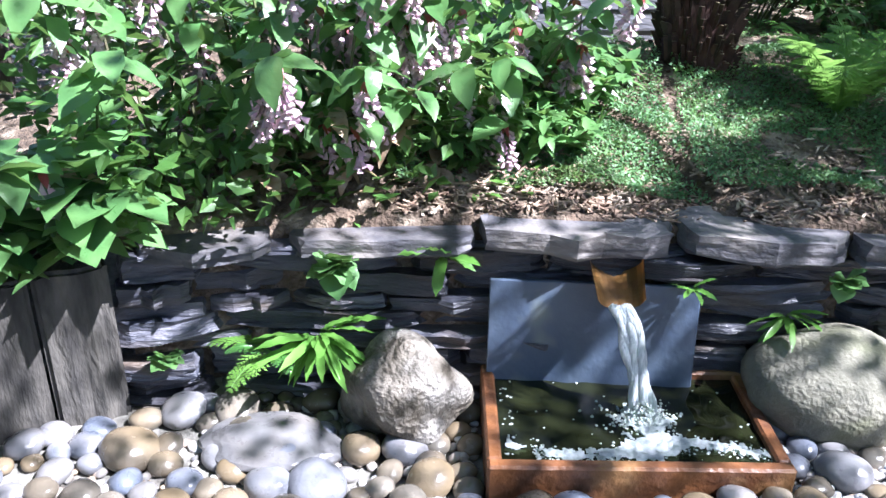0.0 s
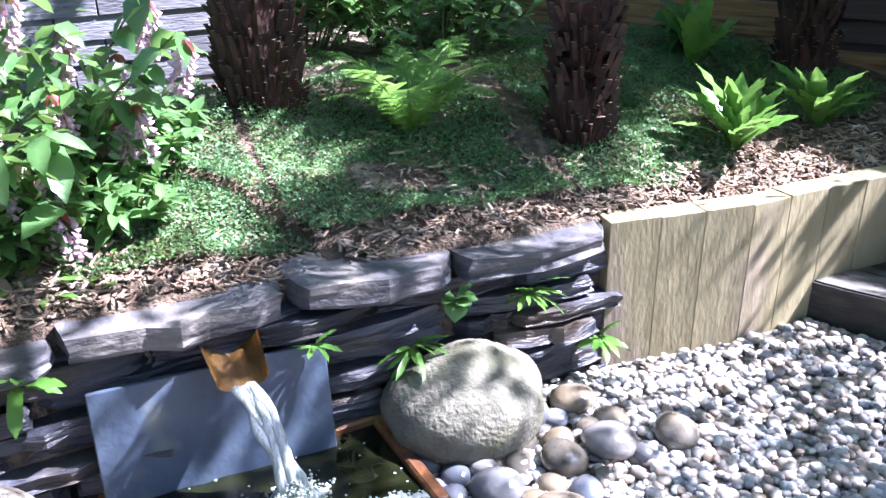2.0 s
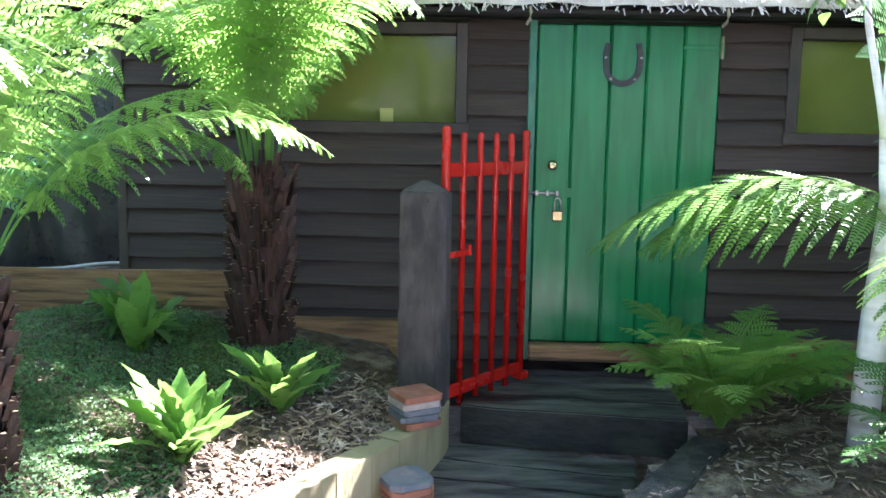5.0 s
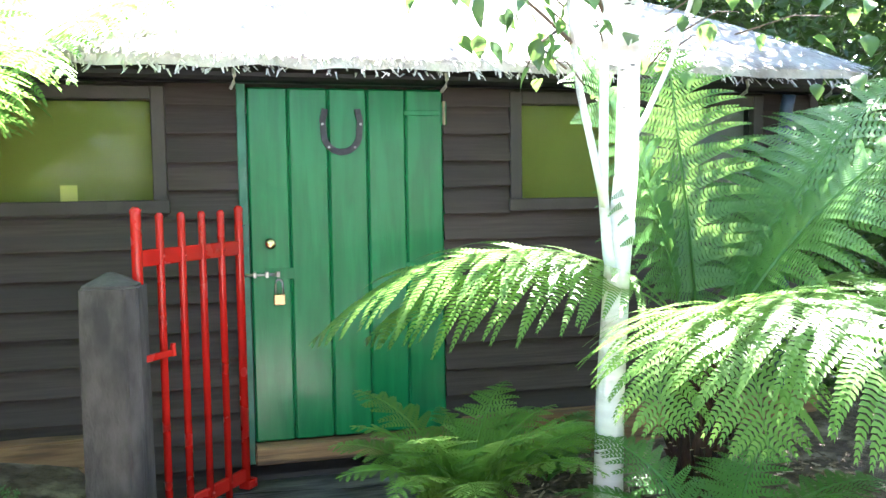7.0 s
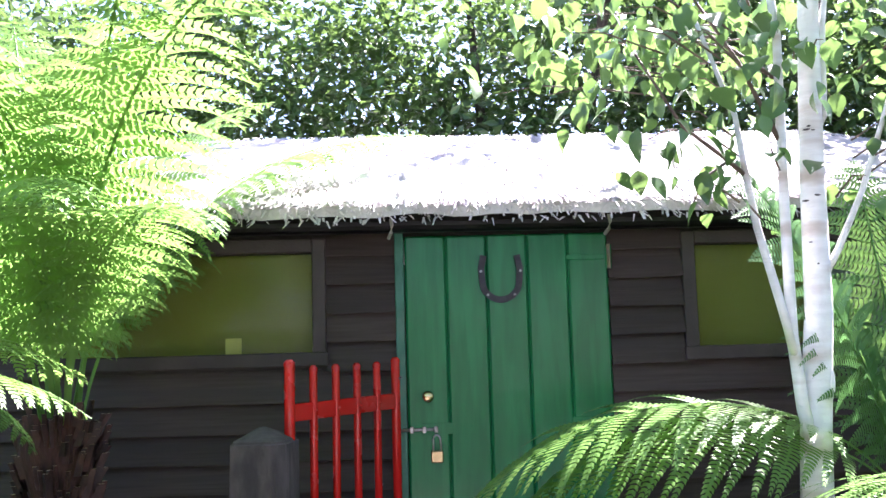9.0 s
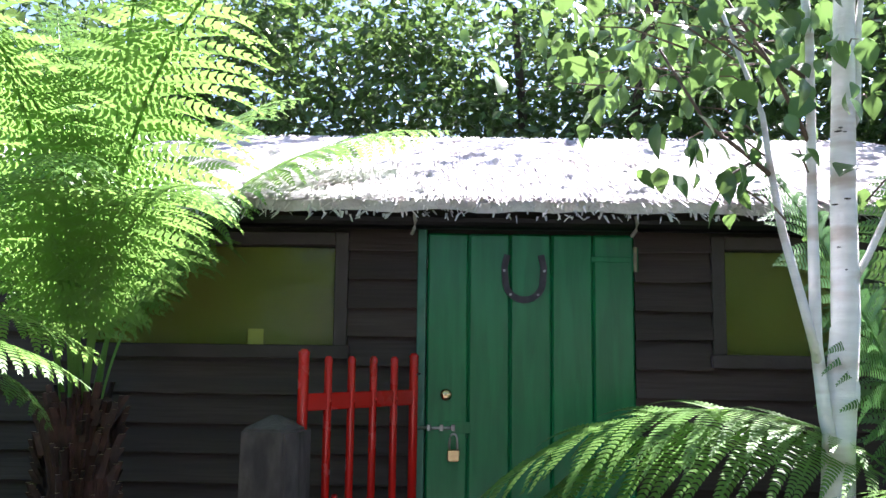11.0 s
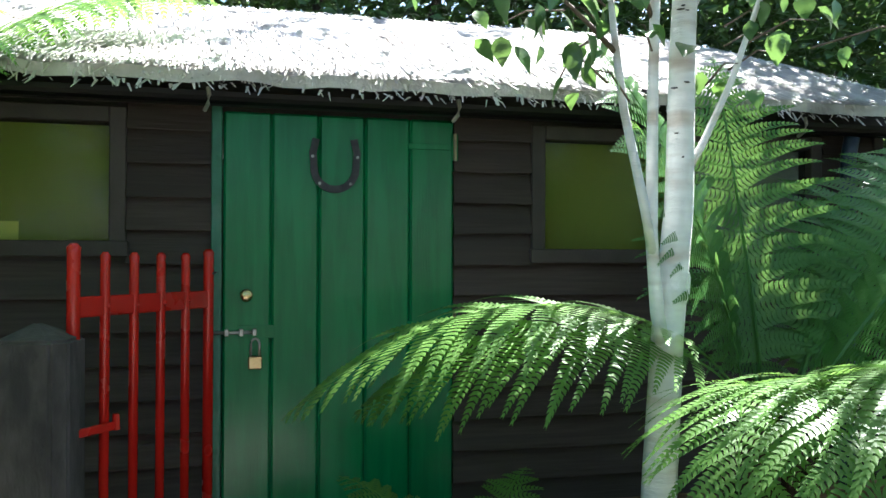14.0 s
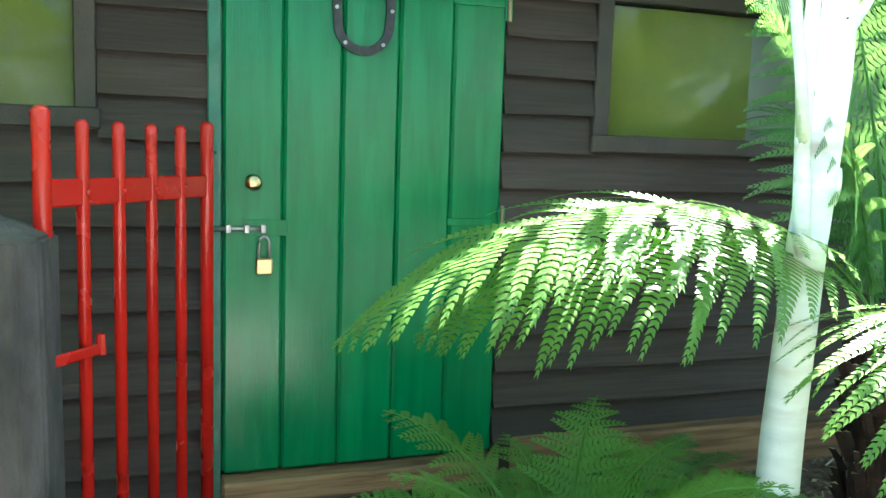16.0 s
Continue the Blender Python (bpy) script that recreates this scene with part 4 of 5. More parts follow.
def sheet_foam():
    nx, ny = 150, 84
    lx, ly = TL - 0.10, TW - 0.10
    ids = {}
    def vid(i, j):
        if (i, j) not in ids:
            x, y = (i / nx - 0.5) * lx, (j / ny - 0.5) * ly
            p = on_water(x, y)
            ids[(i, j)] = len(V)
            V.append((p.x, p.y, p.z + 0.008 + 0.006 * noise.noise(Vector((x * 50, y * 50, 2)))))
        return ids[(i, j)]
    for i in range(nx):
        for j in range(ny):
            x, y = (i / nx - 0.5) * lx, (j / ny - 0.5) * ly
            band = math.exp(-((y + 0.165 - 0.03 * math.sin(x * 9)) / 0.042) ** 2) * (0.75 if x > -0.30 else 0.3)
            splash = 1.1 * math.exp(-((x - 0.06) ** 2 + (y * 1.2) ** 2) / 0.0055)
            trail = 0.45 * math.exp(-((x - 0.06) / 0.10) ** 2) if y < 0 else 0.0
            edge = 0.35 * math.exp(-((x + 0.385) / 0.03) ** 2)
            f = band + splash + trail + edge + 0.34 * noise.noise(Vector((x * 22, y * 22, 0))) + 0.26 * noise.noise(Vector((x * 60, y * 60, 5)))
            if f > 0.56:
                F.append((vid(i, j), vid(i + 1, j), vid(i + 1, j + 1), vid(i, j + 1)))
sheet_foam()
fo = new("bubbles", raw("bubbles", V, F, M_FOAM, True))
fo.parent = foam
tagged(fo, kind="stuff")

# ---- boulders and cobbles ----
bo = part("boulder", stone(0.56, 0.46, 0.44, 21, 0.07, 4), M_BOULDER, smooth=True)
bo.matrix_basis = pose(-1.66, -3.09, 0.08, rz=50)
tagged(bo, "large rounded mossy boulder beside the trough", "boulder")
bo = part("boulder", stone(0.44, 0.34, 0.36, 5, 0.16, 4), M_ROCK)
bo.matrix_basis = pose(-2.37, -4.33, 0.03, ry=8, rz=55)
tagged(bo, "angular pale fieldstone beside the trough", "boulder")
fl = part("flat_rock", stone(0.50, 0.30, 0.12, 8, 0.12, 3), M_COBBLEB)
fl.matrix_basis = pose(-2.42, -4.78, -0.07, rz=62, ry=4)
tagged(fl, "flat grey slate lying on the cobbles", "rock")
cob_me = []
for k in range(8):
    for m in (M_COBBLE, M_COBBLEB):
        b = stone(1, 0.8 + 0.03 * k, 0.62, 30 + k, 0.05, 3)
        me = bpy.data.meshes.new("cobble")
        b.to_mesh(me)
        b.free()
        me.materials.append(m)
        for p in me.polygons:
            p.use_smooth = True
        cob_me.append(me)
def blocked(x, y, r):
    v = Matrix.Rotation(radians(-TA), 3, "Z") @ Vector((x - TC.x, y - TC.y, 0))
    if abs(v.x) < TL / 2 + r * 0.7 and abs(v.y) < TW / 2 + r * 0.7:
        return True
    return side_of_line(x, y) > -r * 0.4 or x < -2.80 + r or math.hypot(x + 1.66, y + 3.09) < 0.20 or math.hypot(x + 2.37, y + 4.33) < 0.16
placed = []
g = random.Random(17)
tries = 0
while len(placed) < 340 and tries < 20000:
    tries += 1
    x, y = g.uniform(-2.82, -1.0), g.uniform(-5.9, -2.75)
    if x > -1.08 - 0.30 * max(0, y + 3.3) and y > -4.4:
        if g.random() < 0.96:
            continue
    if x > -1.3 and y < -3.6 and g.random() < 0.5:
        continue
    r = g.choice((0.035, 0.045, 0.055, 0.065, 0.08, 0.09))
    if math.hypot(x - TC.x, y - TC.y) < 0.85:
        r = g.choice((0.05, 0.06, 0.075, 0.085))
    if blocked(x, y, r) or any(math.hypot(x - a, y - b) < (r + c) * 0.76 for a, b, c in placed):
        continue
    placed.append((x, y, r))
for x, y, r in placed:
    ob = new("cobble", g.choice(cob_me))
    ob.matrix_basis = pose(x, y, ground_z(x, y) + r * 0.45, rx=g.uniform(-15, 15), ry=g.uniform(-15, 15), rz=g.uniform(0, 360)) @ Matrix.Scale(r * 2.1, 4)
    tagged(ob, "smooth rounded river cobble lying by the water trough", "cobble", "cobbles round the trough")

# ---- pebbles ----
gravel = tagged(new("gravel"), "loose layer of grey and cream rounded pebbles", "gravel", kind="structure")
g = random.Random(23)
unit = []
for k in range(6):
    b = stone(1, 0.78, 0.55, 60 + k, 0.07, 2)
    b.verts.ensure_lookup_table()
    unit.append(([v.co.copy() for v in b.verts], [[v.index for v in f.verts] for f in b.faces]))
    b.free()
peb_me = []
M_PEB1 = mat("single_pebble", (0.20, 0.21, 0.24), (0.37, 0.35, 0.33), 20, 0.6, 0.25, vary=0.5, fine=60, c=(0.20, 0.17, 0.14), cscale=9, tint=(0.30, 0.215, 0.14))
for k in range(6):
    peb_me.append(raw("pebble", [tuple(v) for v in unit[k][0]], unit[k][1], M_PEB1, True))
V, F = [], []
n_near, n_all = 0, 0
for i in range(12500):
    x, y = g.uniform(-2.6, 1.6), g.uniform(-6.2, -1.70)
    if i > 7500:
        x, y = g.uniform(-1.5, 0.3), g.uniform(-3.6, -1.70)
    if side_of_line(x, y) > -0.02 or (x > 0.1 and y > -1.86) or y > -1.69 - 0.077 * (x + 0.9):
        continue
    v = Matrix.Rotation(radians(-TA), 3, "Z") @ Vector((x - TC.x, y - TC.y, 0))
    if abs(v.x) < TL / 2 + 0.02 and abs(v.y) < TW / 2 + 0.02:
        continue
    s = g.uniform(0.024, 0.058)
    zz = ground_z(x, y) + g.uniform(0.0, 0.022)
    m = pose(x, y, zz, rx=g.uniform(-25, 25), ry=g.uniform(-25, 25), rz=g.uniform(0, 360)) @ Matrix.Scale(s, 4)
    if -1.0 < x < 0.05 and -2.45 < y < -1.75 and n_near < 300:
        n_near += 1
        m = m.copy()
        m.translation.z += 0.012
        piece("pebble", peb_me[i % 6], gravel, m)
        continue
    u = unit[i % 6]
    k = len(V)
    V += [tuple(m @ q) for q in u[0]]
    F += [[a + k for a in f] for f in u[1]]
st = new("loose_pebbles", raw("loose_pebbles", V, F, M_PEBBLE, True))
st.parent = gravel
tagged(st, kind="stuff")

# ---- bed surface: creeping cover and bark chips ----
def bed_place(g):
    s = g.uniform(0.9, S_END)
    p, w = along(s)
    n = Vector((-w.y, w.x))
    return s, p, n
g = random.Random(31)
P = []
while len(P) < 105000:
    s, p, n = bed_place(g)
    d = 0.12 + abs(g.gauss(0, 1.0)) + 0.10
    x, y = p.x + n.x * d, p.y + n.y * d
    if d > 2.6 or (y > -0.06 and x > WL):
        continue
    f = noise.noise(Vector((x * 2.6, y * 2.6, 1.7)))
    if f < -0.42 + (0.55 if d < 0.24 else 0.0) or (x > -1.25 and d < 0.5 and y > -2.3) :
        continue
    q = 0.085 * max(0, f + 0.25)
    P.append((x, y, bed_z(x, y) + g.uniform(0.0, 0.014) + q))
V, F = scatter_leaves(P, 0.0165, 0.6, 4, 0.9)
tagged(new("ground_cover", raw("ground_cover", V, F, M_COVER)), "carpet of tiny creeping green leaves over the bed", "ground cover", kind="stuff")
V, F = [], []
def chip(p, ln, w, a, tilt):
    m = Matrix.Translation(p) @ Euler((g.uniform(-0.5, 0.5), tilt, a)).to_matrix().to_4x4()
    k = len(V)
    for x, y, zz in ((-1, -1, 0), (1, -0.6, 0), (1, 0.7, 0), (-1, 1, 0), (-0.9, -0.8, 1), (0.9, -0.5, 1), (0.9, 0.6, 1), (-0.9, 0.8, 1)):
        V.append(tuple(m @ Vector((x * ln / 2, y * w / 2, zz * 0.004))))
    F.extend([(k + 4, k + 5, k + 6, k + 7), (k, k + 1, k + 5, k + 4), (k + 1, k + 2, k + 6, k + 5), (k + 2, k + 3, k + 7, k + 6), (k + 3, k, k + 4, k + 7)])
for i in range(4200):
    s, p, n = bed_place(g)
    d = 0.10 + abs(g.gauss(0, 0.22))
    x, y = p.x + n.x * d, p.y + n.y * d
    chip((x, y, bed_z(x, y) + g.uniform(0, 0.02)), g.uniform(0.015, 0.07), g.uniform(0.006, 0.016), g.uniform(0, 6.3), g.gauss(0, 0.35))
for i in range(1800):
    x, y = g.uniform(0.3, 2.6), g.uniform(-1.65, -0.1)
    if (x - 0.30) * 0.78 - (y + 1.70) * 0.5 > 0:
        chip((x, y, rbed_z(x, y) + g.uniform(0, 0.015)), g.uniform(0.015, 0.06), g.uniform(0.006, 0.016), g.uniform(0, 6.3), g.gauss(0, 0.3))
tagged(new("bark_chips", raw("bark_chips", V, F, M_CHIP)), "scattered brown bark chips on the beds", "bark chips", kind="stuff")

# ---- tree ferns ----
def tree_fern(label, p, r, top, fronds, mesh_set, seed, stalks=0):
    t = thing("tree_fern", label, "tree fern", "tree ferns", at=p)
    g = random.Random(seed)
    h = top - p[2]
    n = 9
    part("trunk", tube([(0.02 * math.sin(i * 1.3), 0.02 * math.cos(i), -0.06 + (h + 0.06) * i / n) for i in range(n + 1)], [r * (1.0 - 0.10 * math.sin(i / n * 3)) for i in range(n + 1)], 14), M_TRUNK, t)
    V, F = [], []
    for i in range(int(h * r * 3000)):
        a, zz = g.uniform(0, 6.283), g.uniform(-0.02, h)
        ln, w = g.uniform(0.05, 0.11), g.uniform(0.010, 0.018)
        c, s = math.cos(a), math.sin(a)
        o = Vector((c, s, 0))
        l = Vector((-s, c, 0)) * w
        b = o * (r * 0.9) + Vector((0, 0, zz))
        e = b + o * g.uniform(0.018, 0.045) + Vector((0, 0, ln))
        k = len(V)
        V += [tuple(b + l), tuple(b + o * 0.02), tuple(b - l), tuple(e + l * 0.75), tuple(e + o * 0.018), tuple(e - l * 0.75)]
        F += [(k, k + 1, k + 4, k + 3), (k + 1, k + 2, k + 5, k + 4), (k + 3, k + 4, k + 5)]
    sts = new("stubble", raw("stubble", V, F, M_STUMP))
    sts.parent = t
    sts.data.materials.append(M_DRY)
    for q, p in enumerate(sts.data.polygons):
        p.material_index = 1 if q % 3 == 2 else 0
    tagged(sts, "rough brown stumps of old fronds", kind="stuff")
    for i, (az, k, sc, tilt) in enumerate(fronds):
        o = Vector((math.cos(radians(az)), math.sin(radians(az)), 0)) * r * 0.55
        piece("frond", mesh_set[k], t, fan((o.x, o.y, h - 0.03), az, sc, tilt))
    return t
UPR = [frond_mesh("frond", 1.65, 0.31, 70, 42, 26, 15, 1, M_FERNL, 0.22, 0.55, 0.15), frond_mesh("frond", 1.55, 0.29, 64, 58, 26, 15, 2, M_FERN, 0.22, 0.6, -0.2), frond_mesh("frond", 1.65, 0.30, 80, 12, 26, 15, 3, M_FERNL, 0.22, 0.5, 0.1)]
TALL = [frond_mesh("frond", 1.95, 0.38, 86, -42, 29, 15, 11, M_FERNL, 0.17, 0.40, 0.12), frond_mesh("frond", 1.80, 0.36, 80, -12, 28, 15, 12, M_FERNL, 0.17, 0.5, -0.15), frond_mesh("frond", 1.75, 0.36, 74, 14, 27, 15, 13, M_FERNL, 0.17, 0.55, 0.1)]
def ring(n, seed, lo=0.85, hi=1.1):
    g = random.Random(seed)
    return [(360 * i / n + g.uniform(-10, 10), g.randrange(3), g.uniform(lo, hi), g.uniform(-12, 12)) for i in range(n)]
ARC = [frond_mesh("frond", 2.0, 0.36, 84, 40, 30, 15, 14, M_FERNL, 0.17, 0.60, 0.1, 1.1), frond_mesh("frond", 2.05, 0.37, 82, 2, 30, 15, 15, M_FERNL, 0.17, 0.55, -0.12, 1.0), frond_mesh("frond", 1.7, 0.34, 78, 62, 28, 15, 16, M_FERNL, 0.17, 0.65, 0.15, 1.0)]
tree_fern("tall tree fern with a thick brown fibrous trunk", (-2.95, -2.63, 0.74), 0.165, 2.15, [(110, 2, 0.55, 5), (160, 2, 0.6, -6), (215, 2, 0.55, 4), (300, 2, 0.5, 0)], UPR, 1)
tree_fern("tree fern with a squat trunk and arching green fronds", (-1.81, -1.95, 0.70), 0.125, 1.30, [f for f in ring(15, 2, 0.8, 1.05) if not 225 < f[0] < 280], UPR, 2)
tree_fern("tree fern by the shed with sunlit yellow-green fronds", (-1.25, -0.50, 0.72), 0.132, 1.62, [f for f in ring(14, 3, 1.05, 1.3) if not (f[0] < 42 or f[0] > 322 or 195 < f[0] < 265)] + [(34, 4, 1.0, 0), (18, 4, 0.95, 5), (-60, 4, 1.0, 0), (-85, 4, 0.9, -5), (-53, 3, 0.80, 0), (-70, 3, 0.85, 6), (-115, 3, 1.0, 5), (-150, 3, 1.0, 0), (70, 3, 1.0, 0)], TALL + ARC, 3)
FA = [frond_mesh("frond", 1.80, 0.47, 82, 44, 25, 19, 5, M_FERNL, 0.24, 0.40, 0.0, 0.6, 0.56, 0.45),
      frond_mesh("frond", 1.25, 0.45, 66, 66, 24, 22, 6, M_FERNL, 0.20, 0.55, 0.1, 0.8, 0.54, 0.3),
      frond_mesh("frond", 1.45, 0.38, 84, -50, 25, 22, 7, M_FERN, 0.16, 0.40, 0.0, 1.3, 0.54),
      frond_mesh("frond", 1.50, 0.42, 66, -12, 26, 22, 8, M_FERN, 0.16, 0.40, 0.1, 1.3, 0.54)]
tree_fern("tree fern beside the birch with broad spreading fronds", (1.80, -0.90, 0.60), 0.12, 1.23,
          [(177, 0, 1.0, -4), (171, 0, 0.86, -22), (16, 3, 1.25, 10), (-20, 3, 1.05, 12), (-114, 1, 1.0, 0), (-74, 1, 1.15, 0), (132, 2, 1.05, -8), (150, 2, 0.85, 10), (38, 3, 1.1, 15), (64, 2, 1.05, -5), (-36, 1, 1.2, 0), (2, 3, 1.0, -10), (84, 3, 0.8, 10), (-94, 1, 1.15, 5), (-132, 1, 0.88, 4), (-55, 1, 0.95, 0)], FA, 4)

# ---- low ferns ----
SMALL = [frond_mesh("frond", 0.50, 0.085, 58, 30, 18, 6, 21, M_FERN, 0.08, 0.2), frond_mesh("frond", 0.46, 0.08, 45, 40, 18, 6, 22, M_FERNL, 0.08, 0.2)]
LADY = [frond_mesh("frond", 0.62, 0.12, 48, 22, 18, 9, 23, M_FERN, 0.1, 0.15), frond_mesh("frond", 0.55, 0.12, 62, 10, 18, 9, 24, M_FERN, 0.1, 0.15)]
LADYL = [frond_mesh("frond", 0.62, 0.13, 62, 20, 17, 10, 25, M_FERNL, 0.1, 0.25), frond_mesh("frond", 0.58, 0.13, 74, 0, 17, 9, 26, M_FERNL, 0.1, 0.2)]
def fern(p, n, meshes, sc, label, seed, spread=(0, 360)):
    g = random.Random(seed)
    t = thing("fern", label, "fern", "ferns", at=p)
    for i in range(n):
        az = spread[0] + (spread[1] - spread[0]) * (i + g.uniform(-0.3, 0.3)) / n
        piece("frond", meshes[i % len(meshes)], t, fan((0.01 * math.cos(radians(az)), 0.01 * math.sin(radians(az)), 0), az, sc * g.uniform(0.8, 1.15), g.uniform(-10, 10)))
    return t
fern((0.80, -0.86, 0.57), 19, LADYL, 1.15, "bright green lady fern beside the steps", 1)
fern((1.30, -0.45, 0.56), 7, LADY, 0.8, "small green fern under the birch", 2)
fern((-2.36, -2.40, 0.75), 12, LADYL, 0.85, "fresh green fern growing out of the creeping cover", 3)
fern((1.55, -1.45, 0.55), 10, LADY, 1.2, "green fern under the tree fern", 5)

STRAPS = [leaf_mesh("leaf", 0.29, 0.060, M_STRAP, 0.50, 0.25, 1.0, 12, 0.10, 1.7), leaf_mesh("leaf", 0.26, 0.056, M_STRAP, 0.2, 0.3, 1.0, 12, 0.11, 1.7), leaf_mesh("leaf", 0.24, 0.058, M_STRAP, 0.35, 0.2, 1.0, 12, 0.13, 1.8)]
STRAPN = [leaf_mesh("leaf", 0.26, 0.036, M_STRAP, 0.45, 0.25, 1.0, 12, 0.12, 1.7), leaf_mesh("leaf", 0.22, 0.034, M_STRAP, 0.25, 0.3, 1.0, 12, 0.13, 1.7)]
def rosette(name, p, n, meshes, sc, label, cat, group, seed, lift=(25, 70), spread=(0, 360), tip_up=0.0):
    g = random.Random(seed)
    t = thing(name, label, cat, group, at=p)
    for i in range(n):
        az = spread[0] + (spread[1] - spread[0]) * (i + g.uniform(-0.35, 0.35)) / n
        el = g.uniform(*lift)
        piece("leaf", meshes[g.randrange(len(meshes))], t, pose(0, 0, 0.002 * i, rz=az) @ pose(0, 0, 0, rx=g.uniform(-25, 25), ry=-el) @ Matrix.Scale(sc * g.uniform(0.75, 1.2), 4))
    return t
HT = "hart's tongue fern with glossy strap-shaped leaves"
rosette("hart_tongue_fern", (-1.27, -1.60, 0.62), 32, STRAPS, 1.1, HT + " in sun", "fern", "strap ferns", 1, (40, 88))
rosette("hart_tongue_fern", (-1.03, -1.10, 0.64), 22, STRAPS, 1.05, HT, "fern", "strap ferns", 2, (45, 85))
rosette("hart_tongue_fern", (-1.70, -0.86, 0.80), 20, STRAPS, 1.25, HT + ", upright", "fern", "strap ferns", 3, (55, 85))
def wall_at(s, z, out=0.02):
    p, w = along(s)
    return (p.x + w.y * out, p.y - w.x * out, z)
def s_near(x, y):
    return min((math.dist(along(k * 0.01)[0], (x, y)), k * 0.01) for k in range(int(S_END * 100)))[1]
FAC = math.degrees(math.atan2(-0.52, 0.85))
rosette("hart_tongue_fern", wall_at(s_near(-1.62, -2.77), 0.37), 16, STRAPN, 0.5, HT + " in the slate wall", "fern", "strap ferns", 4, (5, 60), (FAC - 80, FAC + 80))
rosette("hart_tongue_fern", wall_at(s_near(-1.85, -3.14), 0.27), 13, STRAPN, 0.5, HT + " in the slate wall", "fern", "strap ferns", 5, (-30, 40), (FAC - 80, FAC + 80))
rosette("hart_tongue_fern", wall_at(s_near(-2.45, -4.14), 0.46), 7, STRAPS, 0.62, HT + " in the slate wall", "fern", "strap ferns", 6, (-10, 60), (FAC - 80, FAC + 90))
rosette("hart_tongue_fern", wall_at(s_near(-1.46, -2.50), 0.13, 0.03), 10, STRAPS, 0.42, HT + " by the sleepers", "fern", "strap ferns", 7, (10, 70), (FAC - 70, FAC + 70))
rosette("hart_tongue_fern", wall_at(s_near(-2.64, -4.52), 0.14, 0.05), 30, STRAPN, 0.92, HT + " by the cobbles", "fern", "strap ferns", 9, (-5, 38), (FAC - 100, FAC + 100))
WALLF = [frond_mesh("frond", 0.36, 0.075, 30, 40, 13, 3, 31, M_FERNL, 0.12, 0.2), frond_mesh("frond", 0.32, 0.07, 45, 35, 13, 3, 32, M_FERN, 0.12, 0.2)]
fern(wall_at(s_near(-2.70, -4.66), 0.10, 0.05), 5, WALLF, 0.70, "broad-toothed polypody fern at the foot of the slate wall", 6, (FAC - 105, FAC + 105))
ROUND = [leaf_mesh("leaf", 0.06, 0.065, M_LEAF, 0.2, 0.12, 1.25, 5, 0.05)]
ROUNDB = [leaf_mesh("leaf", 0.10, 0.10, M_LEAF, 0.2, 0.12, 1.2, 6, 0.05)]
rosette("wall_plant", wall_at(s_near(-2.62, -4.45), 0.44, 0.07), 16, ROUNDB, 1.0, "round-leaved green plant rooted in the slate wall", "plant", "wall plants", 1, (-50, 60), (FAC - 90, FAC + 90))
rosette("wall_plant", wall_at(s_near(-1.77, -3.01), 0.43, 0.05), 12, ROUND, 1.05, "small round-leaved plant rooted in the slate wall", "plant", "wall plants", 2, (-50, 60), (FAC - 90, FAC + 90))
rosette("wall_plant", wall_at(s_near(-2.05, -3.42), 0.38, 0.06), 7, STRAPS, 0.32, "little ferny tuft beside the spout", "plant", "wall plants", 3, (0, 50), (FAC - 90, FAC + 90))
rosette("wall_plant", wall_at(s_near(-2.80, -5.02), 0.12, 0.06), 14, ROUND, 1.0, "low green plant at the wall foot", "plant", "wall plants", 4, (-10, 70), (FAC - 90, FAC + 120))
rosette("wall_plant", (0.62, -1.78, 0.28), 10, ROUND, 0.9, "small green weed among the blue slates", "plant", "wall plants", 5, (0, 70))

# ---- broad-leaved plants ----
BROAD = [leaf_mesh("leaf", 0.19, 0.075, M_LEAF, 0.25, 0.22, 1.1, 6), leaf_mesh("leaf", 0.16, 0.07, M_LEAF, 0.4, 0.22, 1.1, 6)]
def bush(name, p, radius, height, shoots, meshes, sc, label, seed, per=7, cat="shrub", group="shrubs"):
    """Shoots that rise from one root, each with a whorl of leaves along its end."""
    g = random.Random(seed)
    t = thing(name, label, cat, group, at=p)
    for i in range(shoots):
        a, d = g.uniform(0, 6.283), radius * math.sqrt(g.random())
        q = Vector((d * math.cos(a), d * math.sin(a), height * g.uniform(0.35, 1.0) * (1 - 0.35 * d / radius)))
        part("stem", tube([(q.x * 0.25, q.y * 0.25, -0.03), (q.x * 0.7, q.y * 0.7, q.z * 0.6), tuple(q)], [0.006, 0.005, 0.003], 5), M_STEM, t)
        for lv, share in ((1.0, per), (0.72, per - 2), (0.45, per - 3)):
            w = Vector((q.x * (0.25 + 0.75 * lv), q.y * (0.25 + 0.75 * lv), q.z * lv))
            for k in range(max(3, share)):
                az, el = 360 * k / max(3, share) + g.uniform(-20, 20), g.uniform(-15, 45)
                piece("leaf", meshes[g.randrange(len(meshes))], t, pose(w.x, w.y, w.z - 0.02 * (k % 3), rz=az) @ pose(0, 0, 0, rx=g.uniform(-20, 20), ry=-el) @ Matrix.Scale(sc * g.uniform(0.7, 1.15), 4))
    return t
BROADB = [leaf_mesh("leaf", 0.25, 0.125, M_LEAF, 0.25, 0.12, 1.15, 12, 0.0, 1.35), leaf_mesh("leaf", 0.22, 0.115, M_LEAF, 0.40, 0.12, 1.15, 12, 0.0, 1.35)]
